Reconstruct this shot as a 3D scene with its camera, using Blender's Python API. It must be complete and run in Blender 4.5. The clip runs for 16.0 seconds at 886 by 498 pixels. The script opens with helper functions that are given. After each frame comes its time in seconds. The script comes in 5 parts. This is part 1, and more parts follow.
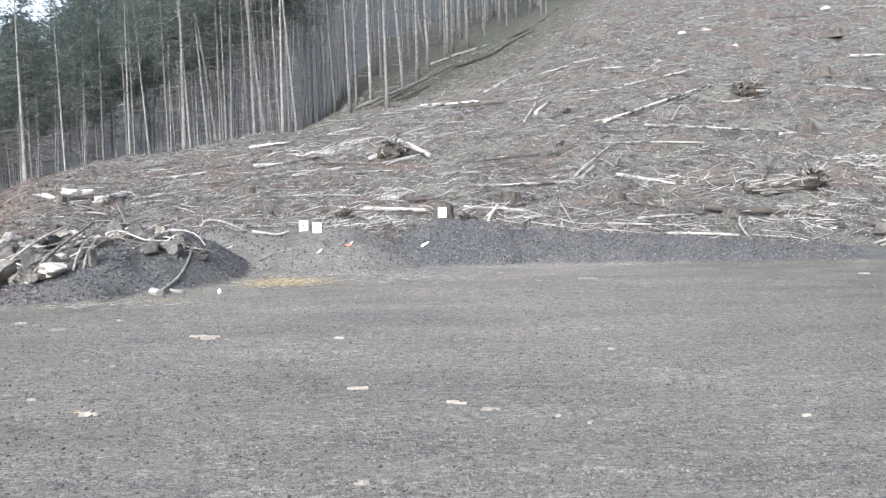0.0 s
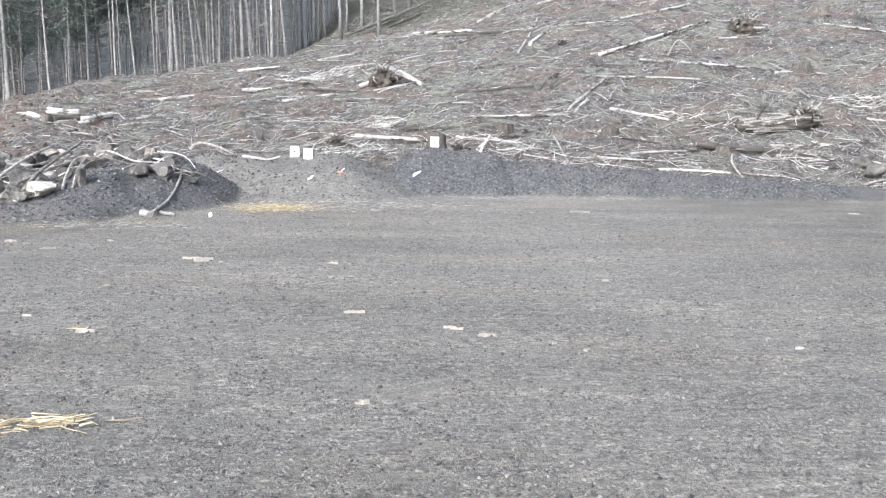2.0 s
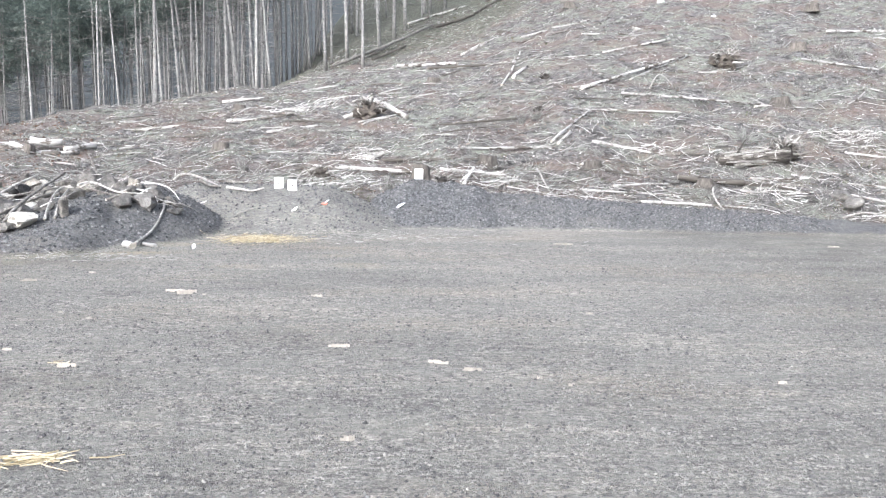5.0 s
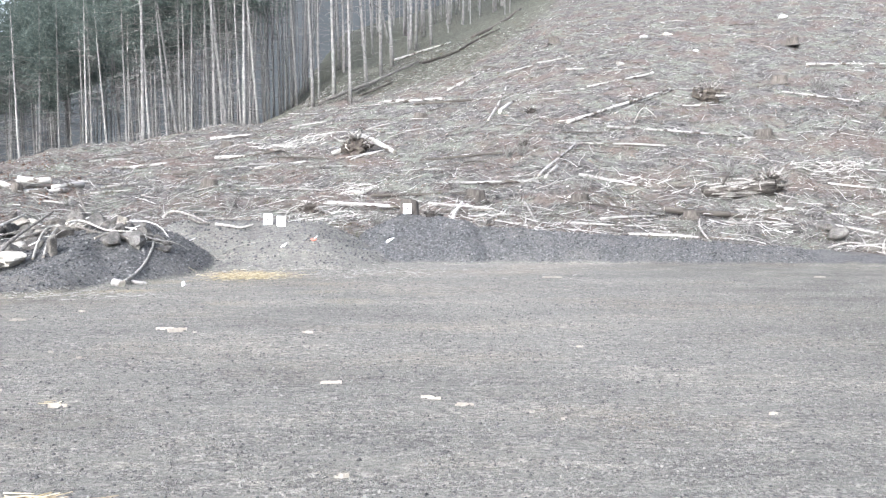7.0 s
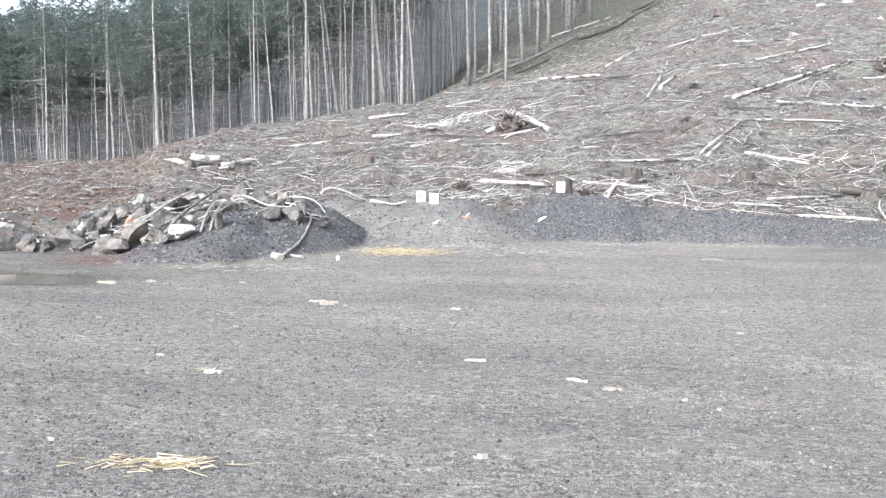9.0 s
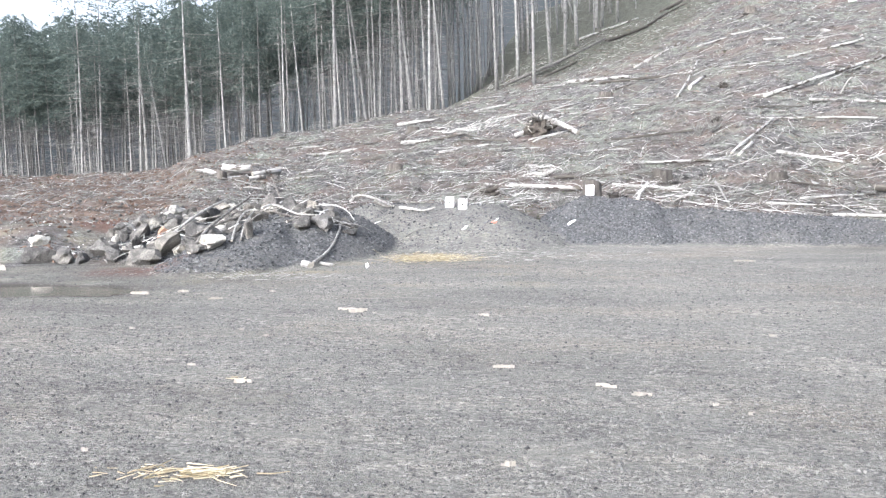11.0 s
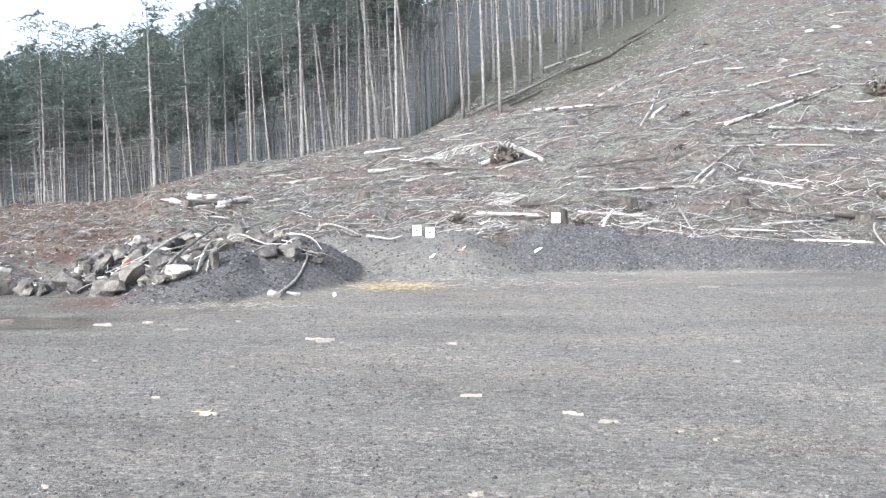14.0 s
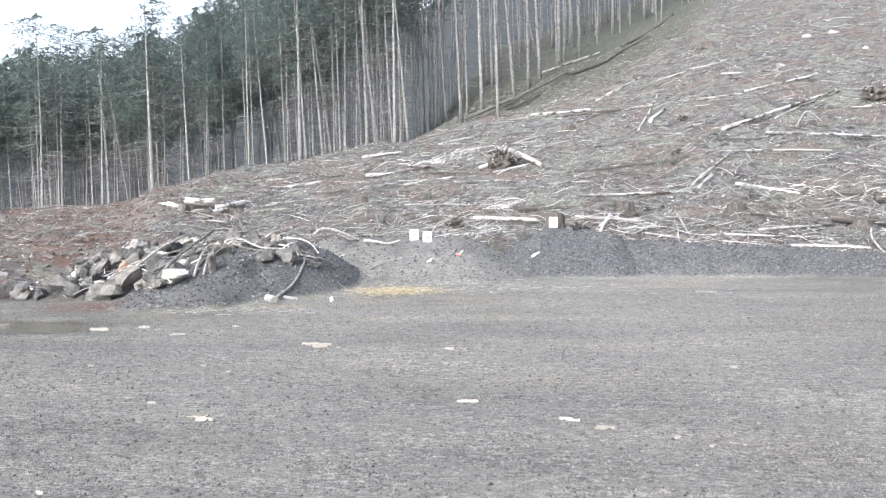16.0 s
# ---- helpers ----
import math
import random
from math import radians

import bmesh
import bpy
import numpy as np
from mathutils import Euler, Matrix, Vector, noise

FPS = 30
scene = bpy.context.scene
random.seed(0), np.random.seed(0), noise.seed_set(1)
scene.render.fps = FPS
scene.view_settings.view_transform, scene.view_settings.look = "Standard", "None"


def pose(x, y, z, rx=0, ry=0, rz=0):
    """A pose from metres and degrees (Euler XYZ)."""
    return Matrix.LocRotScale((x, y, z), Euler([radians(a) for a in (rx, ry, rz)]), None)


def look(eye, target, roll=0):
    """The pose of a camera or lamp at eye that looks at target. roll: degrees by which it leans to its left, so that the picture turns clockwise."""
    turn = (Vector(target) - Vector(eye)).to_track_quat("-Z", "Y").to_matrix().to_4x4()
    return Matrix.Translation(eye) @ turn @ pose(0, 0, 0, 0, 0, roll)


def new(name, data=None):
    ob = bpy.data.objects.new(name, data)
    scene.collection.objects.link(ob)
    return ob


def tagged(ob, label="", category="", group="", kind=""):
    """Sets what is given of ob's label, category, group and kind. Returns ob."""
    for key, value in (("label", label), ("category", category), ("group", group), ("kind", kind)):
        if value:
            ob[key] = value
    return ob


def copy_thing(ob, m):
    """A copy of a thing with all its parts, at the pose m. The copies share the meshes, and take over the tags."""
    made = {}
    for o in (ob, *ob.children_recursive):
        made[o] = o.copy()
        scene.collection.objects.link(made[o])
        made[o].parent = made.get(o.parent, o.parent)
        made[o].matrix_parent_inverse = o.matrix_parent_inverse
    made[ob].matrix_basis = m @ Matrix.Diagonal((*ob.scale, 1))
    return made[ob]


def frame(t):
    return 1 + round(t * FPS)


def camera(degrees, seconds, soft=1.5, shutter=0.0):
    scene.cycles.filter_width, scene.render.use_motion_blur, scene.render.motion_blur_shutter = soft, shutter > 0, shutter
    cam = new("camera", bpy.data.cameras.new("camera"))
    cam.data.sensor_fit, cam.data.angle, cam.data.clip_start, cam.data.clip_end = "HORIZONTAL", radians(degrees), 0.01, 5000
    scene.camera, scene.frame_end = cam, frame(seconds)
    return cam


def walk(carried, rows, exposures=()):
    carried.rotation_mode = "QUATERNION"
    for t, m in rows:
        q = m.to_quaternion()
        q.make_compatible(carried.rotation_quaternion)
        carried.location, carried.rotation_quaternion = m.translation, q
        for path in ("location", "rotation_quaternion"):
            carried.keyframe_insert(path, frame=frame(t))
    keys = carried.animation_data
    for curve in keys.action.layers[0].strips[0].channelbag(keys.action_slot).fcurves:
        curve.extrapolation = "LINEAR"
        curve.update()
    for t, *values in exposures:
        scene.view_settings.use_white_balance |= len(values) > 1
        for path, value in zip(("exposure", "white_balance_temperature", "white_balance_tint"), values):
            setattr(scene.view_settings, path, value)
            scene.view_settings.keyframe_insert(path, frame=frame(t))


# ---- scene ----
import functools

cam = camera(54.0, 16.0, 1.3)
PATH = [
    (0, (0.102, 0.006, 1.969), (0.034, 2.0, 1.829), -0.8),
    (0.5, (0.129, 0.004, 1.963), (0.103, 1.999, 1.825), -0.8),
    (1, (0.134, 0.003, 1.956), (0.168, 1.995, 1.78), -0.8),
    (1.5, (0.076, 0.007, 1.944), (0.088, 1.996, 1.741), -0.8),
    (2, (-0.028, 0.035, 1.903), (-0.063, 2.013, 1.609), 0.8),
    (2.5, (-0.14, 0.044, 1.892), (-0.103, 2.008, 1.516), 2.8),
    (3, (-0.128, 0.061, 1.916), (-0.143, 2.04, 1.629), 2.2),
    (3.5, (-0.08, 0.027, 1.937), (-0.145, 2.011, 1.699), 2.8),
    (4, (-0.053, 0.021, 1.944), (-0.082, 2.006, 1.695), 2.2),
    (4.2, (-0.051, 0.024, 1.937), (-0.061, 2.01, 1.694), 2.0),
    (6.3, (-0.045, -0.025, 1.945), (-0.049, 1.967, 1.772), 0.1),
    (6.5, (-0.062, -0.04, 1.933), (-0.034, 1.954, 1.776), 0.7),
    (7, (-0.075, -0.038, 1.962), (-0.046, 1.957, 1.815), 0.5),
    (7.5, (-0.045, -0.042, 1.961), (-0.031, 1.955, 1.852), 0.4),
    (8, (-0.115, 0.07, 1.943), (-0.118, 2.064, 1.788), -0.7),
    (8.5, (-0.079, 0.162, 1.919), (-0.301, 2.139, 1.713), 0.0),
    (9, (-0.019, 0.193, 1.914), (-0.342, 2.157, 1.717), 0.6),
    (11.5, (0.048, 0.2, 1.947), (-0.349, 2.152, 1.766), -0.6),
    (12, (0.074, 0.211, 1.959), (-0.242, 2.179, 1.801), -1.2),
    (12.5, (0.066, 0.197, 1.951), (-0.215, 2.172, 1.803), -1.3),
    (13, (0.046, 0.187, 1.953), (-0.257, 2.159, 1.821), -1.4),
    (13.5, (0.055, 0.199, 1.935), (-0.25, 2.171, 1.804), -1.1),
    (14, (0.048, 0.171, 1.955), (-0.274, 2.141, 1.831), -0.8),
    (14.5, (0.035, 0.194, 1.951), (-0.301, 2.161, 1.822), -1.4),
    (15, (0.034, 0.211, 1.958), (-0.351, 2.17, 1.841), -1.0),
    (15.5, (0.033, 0.218, 1.955), (-0.355, 2.176, 1.834), -1.0),
    (16, (0.058, 0.18, 1.968), (-0.259, 2.151, 1.853), -0.7),
]
EXPOSURES = [(t, s + 0.81, 5930, 11) for t, s in ((0, -0.12), (1, 0.0), (2, 0.0), (2.5, 0.22), (3, 0.2), (7, 0.3), (9, 0.27), (12, 0.27), (12.5, 0.15), (16, 0.15))]
walk(cam, [(t, look(eye, target, roll)) for t, eye, target, roll in PATH], EXPOSURES)

# ---- light ----
world = bpy.data.worlds.new("overcast_sky")
scene.world = world
world.use_nodes = True
wn, wl = world.node_tree.nodes, world.node_tree.links
sky = wn.new("ShaderNodeTexSky")
sky.sky_type, sky.sun_disc = "NISHITA", False
sky.sun_elevation, sky.sun_rotation = radians(30), radians(206)
sky.air_density, sky.dust_density, sky.ozone_density = 1.0, 6.0, 1.0
grey = wn.new("ShaderNodeHueSaturation")
grey.inputs["Saturation"].default_value = 0.42
wl.new(sky.outputs[0], grey.inputs["Color"])
wl.new(grey.outputs[0], wn["Background"].inputs["Color"])
wn["Background"].inputs["Strength"].default_value = 0.29
sun = new("sun", bpy.data.lights.new("sun", "SUN"))
sun.data.energy, sun.data.angle, sun.data.color = 1.1, radians(40), (1.0, 0.985, 0.96)
sun.matrix_world = look((-30, -42, 40), (0, 20, 0))


# ---- materials ----
class Nodes:
    """Short hand for the nodes of one material."""

    def __init__(self, name, rough=0.85):
        self.m = bpy.data.materials.new(name)
        self.m.use_nodes = True
        self.n, self.l = self.m.node_tree.nodes, self.m.node_tree.links
        self.b = self.n["Principled BSDF"]
        self.b.inputs["Roughness"].default_value = rough
        self.b.inputs["Specular IOR Level"].default_value = 0.25
        self.tex = self.n.new("ShaderNodeTexCoord").outputs["Object"]

    def noise(self, scale, detail=4, stretch=None, rough=0.6):
        t = self.n.new("ShaderNodeTexNoise")
        t.inputs["Scale"].default_value, t.inputs["Detail"].default_value, t.inputs["Roughness"].default_value = scale, detail, rough
        src = self.tex
        if stretch:
            mp = self.n.new("ShaderNodeMapping")
            mp.inputs["Scale"].default_value = stretch
            self.l.new(src, mp.inputs["Vector"])
            src = mp.outputs[0]
        self.l.new(src, t.inputs["Vector"])
        return t.outputs["Fac"]

    def cells(self, scale, what="Color"):
        t = self.n.new("ShaderNodeTexVoronoi")
        t.inputs["Scale"].default_value = scale
        self.l.new(self.tex, t.inputs["Vector"])
        return t.outputs[what]

    def ramp(self, src, *stops):
        r = self.n.new("ShaderNodeValToRGB")
        while len(r.color_ramp.elements) < len(stops):
            r.color_ramp.elements.new(0.5)
        for e, (p, c) in zip(r.color_ramp.elements, stops):
            e.position, e.color = p, (*c, 1) if len(c) == 3 else (c[0], c[0], c[0], 1)
        self.l.new(src, r.inputs[0])
        return r.outputs[0]

    def mix(self, fac, a, b, kind="MIX"):
        x = self.n.new("ShaderNodeMix")
        x.data_type, x.blend_type = "RGBA", kind
        for s, v in ((x.inputs[0], fac), (x.inputs[6], a), (x.inputs[7], b)):
            if isinstance(v, (int, float)):
                s.default_value = v
            elif isinstance(v, tuple):
                s.default_value = (*v, 1)
            else:
                self.l.new(v, s)
        return x.outputs[2]

    def attr(self, name):
        a = self.n.new("ShaderNodeAttribute")
        a.attribute_name = name
        return a.outputs["Fac"]

    def random(self, island=False):
        if island:
            return self.n.new("ShaderNodeNewGeometry").outputs["Random Per Island"]
        return self.n.new("ShaderNodeObjectInfo").outputs["Random"]

    def colour(self, src):
        self.l.new(src, self.b.inputs["Base Color"])

    def rough(self, src):
        self.l.new(src, self.b.inputs["Roughness"])

    def bump(self, src, strength, distance):
        b = self.n.new("ShaderNodeBump")
        b.inputs["Strength"].default_value, b.inputs["Distance"].default_value = strength, distance
        self.l.new(src, b.inputs["Height"])
        self.l.new(b.outputs[0], self.b.inputs["Normal"])


def ground_material():
    k = Nodes("gravel_and_forest_soil", 0.9)
    # crushed grey basalt, with brownish fines where wheels have pressed it
    stones = k.ramp(k.cells(46), (0.0, (0.0448, 0.0448, 0.0448)), (0.55, (0.167, 0.163, 0.154)), (1.0, (0.342, 0.332, 0.31)))
    fine = k.ramp(k.noise(70, 3), (0.3, (0.0733, 0.0722, 0.0696)), (0.7, (0.252, 0.245, 0.226)))
    gravel = k.mix(0.5, stones, fine)
    patch = k.ramp(k.noise(0.5, 5, (0.45, 1.3, 1)), (0.35, (0.74, 0.735, 0.72)), (0.5, (0.97, 0.96, 0.93)), (0.65, (1.17, 1.14, 1.07)))
    gravel = k.mix(1.0, gravel, patch, "MULTIPLY")
    mottle = k.ramp(k.noise(7, 5, (0.55, 1.0, 1), 0.75), (0.32, (0.62, 0.63, 0.65)), (0.5, (1.0, 1.0, 1.0)), (0.68, (1.3, 1.28, 1.22)))
    gravel = k.mix(0.8, gravel, mottle, "MULTIPLY")
    streak = k.ramp(k.noise(22, 4, (0.5, 1.0, 1), 0.8), (0.36, (0.42,)), (0.5, (1.0,)), (0.64, (1.62,)))
    gravel = k.mix(0.85, gravel, streak, "MULTIPLY")
    drag = k.ramp(k.noise(8, 5, (0.3, 1.5, 1), 0.75), (0.36, (0.6,)), (0.5, (1.0,)), (0.64, (1.4,)))
    gravel = k.mix(0.4, gravel, drag, "MULTIPLY")
    worn = k.ramp(k.noise(1.6, 6, (0.5, 2.2, 1)), (0.46, (0.0,)), (0.68, (0.75,)))
    gravel = k.mix(worn, gravel, (0.144, 0.141, 0.127))
    brown = k.ramp(k.noise(0.33, 5, (0.6, 1.2, 1)), (0.5, (0.0,)), (0.66, (0.4,)))
    gravel = k.mix(brown, gravel, k.mix(1.0, gravel, (1.12, 1.0, 0.88), "MULTIPLY"))
    dark = k.ramp(k.cells(26), (0.0, (0.0286, 0.0299, 0.0318)), (0.6, (0.0687, 0.0706, 0.0738)), (1.0, (0.133, 0.133, 0.136)))
    gravel = k.mix(k.attr("fresh"), gravel, dark)
    # slash-covered soil of the cleared hillside
    soil = k.ramp(k.noise(2.4, 8, None, 0.72), (0.28, (0.0267, 0.0249, 0.0229)), (0.45, (0.0687, 0.0655, 0.0636)), (0.58, (0.124, 0.12, 0.117)), (0.74, (0.229, 0.226, 0.222)))
    bits = k.ramp(k.noise(17, 6, (0.5, 1.0, 1.0), 0.75), (0.36, (0.2,)), (0.5, (0.85,)), (0.66, (1.9,)))
    soil = k.mix(1.0, soil, bits, "MULTIPLY")
    moss = k.ramp(k.noise(0.7, 7), (0.46, (0.0,)), (0.6, (0.8,)))
    soil = k.mix(moss, soil, k.ramp(k.noise(13, 6, None, 0.75), (0.36, (0.042, 0.047, 0.03)), (0.52, (0.128, 0.135, 0.115)), (0.68, (0.27, 0.274, 0.25))))
    # noise darkens the soil, painting the shade of small hollows into its colour
    hollow_shade = k.ramp(k.noise(3.3, 6, (0.7, 1, 1), 0.7), (0.36, (0.34, 0.33, 0.33)), (0.47, (1.0, 1.0, 1.0)), (0.62, (1.25, 1.25, 1.24)))
    soil = k.mix(1.0, soil, hollow_shade, "MULTIPLY")
    rust = k.ramp(k.noise(0.45, 7), (0.48, (0.0,)), (0.62, (0.6,)))
    soil = k.mix(rust, soil, k.ramp(k.noise(9, 6), (0.3, (0.0503, 0.0348, 0.0289)), (0.7, (0.163, 0.121, 0.102))))
    red = k.ramp(k.noise(5, 8, None, 0.75), (0.3, (0.034, 0.024, 0.019)), (0.5, (0.088, 0.061, 0.046)), (0.7, (0.18, 0.145, 0.12)))
    soil = k.mix(k.attr("red"), soil, red)
    needles = k.ramp(k.noise(5, 6), (0.35, (0.0333, 0.0348, 0.0266)), (0.5, (0.0703, 0.0725, 0.0577)), (0.68, (0.148, 0.147, 0.122)))
    soil = k.mix(k.attr("wood"), soil, needles)
    both = k.mix(k.attr("soil"), gravel, soil)
    straw = k.ramp(k.noise(30, 5, (0.6, 1.4, 1)), (0.35, (0.148, 0.133, 0.0888)), (0.65, (0.34, 0.296, 0.2)))
    both = k.mix(k.attr("straw"), both, straw)
    clay = k.ramp(k.noise(7, 6, None, 0.7), (0.3, (0.032, 0.019, 0.016)), (0.5, (0.088, 0.048, 0.038)), (0.72, (0.15, 0.094, 0.076)))
    # wet mud at the puddle, and lens vignetting painted over the yard's sides
    mud_vignette = k.mix(k.attr("wet_vignette"), both, (0.0444, 0.0407, 0.0333))
    k.colour(k.mix(k.attr("clay"), mud_vignette, clay))
    k.bump(k.noise(48, 5, (0.7, 1.0, 1.0), 0.75), 0.9, 0.03)
    return k.m


def wood_material(name, stops, grain=7, rough=0.85, bark=None, bark_from=0.55, along=0.09):
    """Weathered wood with grain along the piece's own z axis; bark: the colour of the patches that still cling."""
    k = Nodes(name, rough)
    c = k.ramp(k.noise(grain, 7, (1, 1, along), 0.7), *stops)
    if bark:
        c = k.mix(k.ramp(k.noise(3.1, 5, (1, 1, 0.5)), (bark_from, (0.0,)), (bark_from + 0.06, (1.0,))), c, k.ramp(k.noise(30, 5, (1, 1, 0.3)), (0.3, tuple(0.45 * v for v in bark)), (0.7, bark)))
    tone = k.ramp(k.random(), (0.0, (0.70, 0.695, 0.69)), (1.0, (1.14, 1.13, 1.115)))
    k.colour(k.mix(1.0, c, tone, "MULTIPLY"))
    k.bump(k.noise(grain * 4, 5, (1, 1, along)), 0.6, 0.02)
    return k.m


def stick_material(name, a, b, c, rough=0.85, thin=0.0, mid=0.55):
    """For countless small pieces: each island takes a tone of its own."""
    k = Nodes(name, rough)
    tone = k.ramp(k.random(island=True), (0.0, a), (mid, b), (1.0, c))
    c = k.mix(1.0, tone, k.ramp(k.noise(14, 4), (0.3, (0.65,)), (0.7, (1.25,))), "MULTIPLY")
    k.colour(c)
    if thin:    # needles let light through
        t, s = k.n.new("ShaderNodeBsdfTranslucent"), k.n.new("ShaderNodeMixShader")
        s.inputs[0].default_value = thin
        k.l.new(c, t.inputs["Color"])
        k.l.new(k.b.outputs[0], s.inputs[1])
        k.l.new(t.outputs[0], s.inputs[2])
        k.l.new(s.outputs[0], k.n["Material Output"].inputs["Surface"])
    return k.m


def rock_material(name, lo, mid, hi):
    k = Nodes(name, 0.85)
    c = k.ramp(k.noise(3.5, 9, None, 0.68), (0.3, lo), (0.5, mid), (0.72, hi))
    speck = k.ramp(k.noise(42, 3), (0.35, (0.7,)), (0.65, (1.25,)))
    c = k.mix(1.0, c, speck, "MULTIPLY")
    tone = k.ramp(k.random(), (0.0, (0.7, 0.7, 0.72)), (1.0, (1.25, 1.2, 1.12)))
    k.colour(k.mix(1.0, c, tone, "MULTIPLY"))
    k.bump(k.noise(18, 7), 0.7, 0.03)
    return k.m


def plain_material(name, colour, rough=0.6, vary=0.12, scale=9):
    k = Nodes(name, rough)
    k.colour(k.ramp(k.noise(scale, 5), (0.3, tuple(v * (1 - vary) for v in colour)), (0.7, tuple(min(1, v * (1 + vary)) for v in colour))))
    return k.m


GROUND = ground_material()
PALE = wood_material("bleached_wood", ((0.3, (0.118, 0.116, 0.111)), (0.5, (0.333, 0.329, 0.32)), (0.7, (0.548, 0.545, 0.54))), bark=(0.0888, 0.077, 0.0666), bark_from=0.49)
PALEWOOD = wood_material("dry_pale_wood", ((0.3, (0.163, 0.148, 0.127)), (0.55, (0.281, 0.263, 0.235)), (0.75, (0.414, 0.396, 0.37))), grain=14)
BENT = wood_material("bleached_crooked_wood", ((0.3, (0.111, 0.105, 0.0962)), (0.5, (0.266, 0.258, 0.244)), (0.7, (0.488, 0.481, 0.466))), grain=16, along=0.8)
GREYED = wood_material("greyed_crooked_wood", ((0.3, (0.0444, 0.0407, 0.037)), (0.5, (0.126, 0.118, 0.11)), (0.7, (0.266, 0.259, 0.244))), grain=9, along=0.8)
BARKED = wood_material("old_bark_log", ((0.3, (0.037, 0.0333, 0.0296)), (0.55, (0.0962, 0.0873, 0.0777)), (0.75, (0.207, 0.196, 0.181))), bark=(0.311, 0.289, 0.252), bark_from=0.66)
ROTTEN = wood_material("rotten_wood", ((0.36, (0.022, 0.019, 0.017)), (0.52, (0.062, 0.056, 0.05)), (0.6, (0.17, 0.163, 0.152)), (0.72, (0.42, 0.41, 0.40))), grain=9, along=0.15)
CUT = wood_material("cut_wood_end", ((0.3, (0.281, 0.252, 0.207)), (0.6, (0.444, 0.422, 0.377)), (0.8, (0.548, 0.533, 0.503))), grain=12)
STUMP_BARK = wood_material("stump_bark", ((0.3, (0.03, 0.027, 0.024)), (0.5, (0.075, 0.0675, 0.06)), (0.75, (0.158, 0.146, 0.135))), grain=14)
TRUNK = wood_material("fir_bark", ((0.3, (0.088, 0.0872, 0.0856)), (0.5, (0.188, 0.186, 0.184)), (0.72, (0.32, 0.318, 0.314))), grain=9, bark=(0.104, 0.106, 0.0992), bark_from=0.58, along=0.3)
TWIG = stick_material("dead_twigs", (0.08, 0.0768, 0.072), (0.16, 0.156, 0.15), (0.272, 0.268, 0.26))
NEEDLES = stick_material("fir_needles", (0.064, 0.086, 0.077), (0.104, 0.132, 0.118), (0.155, 0.182, 0.163), 0.7, 0.5)
SLASH = stick_material("slash_sticks", (0.052, 0.046, 0.041), (0.15, 0.143, 0.135), (0.5, 0.495, 0.485), mid=0.68)
GRASS = stick_material("dry_grass", (0.088, 0.088, 0.078), (0.2, 0.197, 0.183), (0.38, 0.375, 0.355))
WEED = stick_material("low_green_weeds", (0.0407, 0.0555, 0.0222), (0.074, 0.0851, 0.037), (0.126, 0.118, 0.0592))
STRAW = stick_material("golden_straw", (0.192, 0.159, 0.0962), (0.311, 0.266, 0.174), (0.459, 0.414, 0.311))
STONES = stick_material("crushed_stone", (0.0444, 0.0446, 0.0447), (0.118, 0.117, 0.11), (0.178, 0.173, 0.162))
EARTH = rock_material("clotted_earth", (0.018, 0.016, 0.0145), (0.047, 0.042, 0.038), (0.11, 0.101, 0.092))
BASALT = rock_material("basalt_rock", (0.0296, 0.0296, 0.0311), (0.0851, 0.0829, 0.0799), (0.2, 0.194, 0.181))
TANROCK = rock_material("tan_rock", (0.0555, 0.0533, 0.0496), (0.122, 0.117, 0.109), (0.244, 0.237, 0.222))
WHITEROCK = rock_material("chalky_rock", (0.192, 0.185, 0.17), (0.34, 0.333, 0.311), (0.533, 0.525, 0.503))
REDROCK = rock_material("red_clay_clod", (0.148, 0.0888, 0.0629), (0.281, 0.174, 0.13), (0.385, 0.274, 0.215))
PAPER = plain_material("white_paper", (0.86, 0.86, 0.85), 0.7, 0.03)
INK = plain_material("black_ink", (0.03, 0.03, 0.032), 0.6)
CARDBOARD = plain_material("dark_board", (0.10, 0.095, 0.088), 0.8, 0.3)
ORANGE = plain_material("orange_plastic", (0.62, 0.20, 0.15), 0.5)
PLASTIC = plain_material("white_plastic", (0.80, 0.80, 0.80), 0.45, 0.06)



# ---- mesh helpers ----
def mesh_from(name, verts, faces, materials, smooth_faces=True, face_mats=None):
    me = bpy.data.meshes.new(name)
    verts, faces = np.asarray(verts, np.float32), np.asarray(faces, np.int32)
    k = faces.shape[1]
    me.vertices.add(len(verts))
    me.vertices.foreach_set("co", verts.ravel())
    me.loops.add(faces.size)
    me.loops.foreach_set("vertex_index", faces.ravel())
    me.polygons.add(len(faces))
    me.polygons.foreach_set("loop_start", np.arange(0, faces.size, k, dtype=np.int32))
    me.polygons.foreach_set("use_smooth", np.full(len(faces), smooth_faces))
    for m in materials:
        me.materials.append(m)
    me.update(calc_edges=True)
    me.validate()
    return me


def part(name, bm, material, parent=None, label="", smooth_faces=True):
    """Links a bmesh as one mesh object, as a thing of its own or under its thing."""
    me = bpy.data.meshes.new(name)
    for f in bm.faces:
        f.smooth = smooth_faces and len(f.verts) < 5
    bm.to_mesh(me)
    bm.free()
    for m in material if isinstance(material, (list, tuple)) else [material]:
        me.materials.append(m)
    ob = new(name, me)
    if parent:
        ob.parent = parent
    if label:
        tagged(ob, label)
    return ob


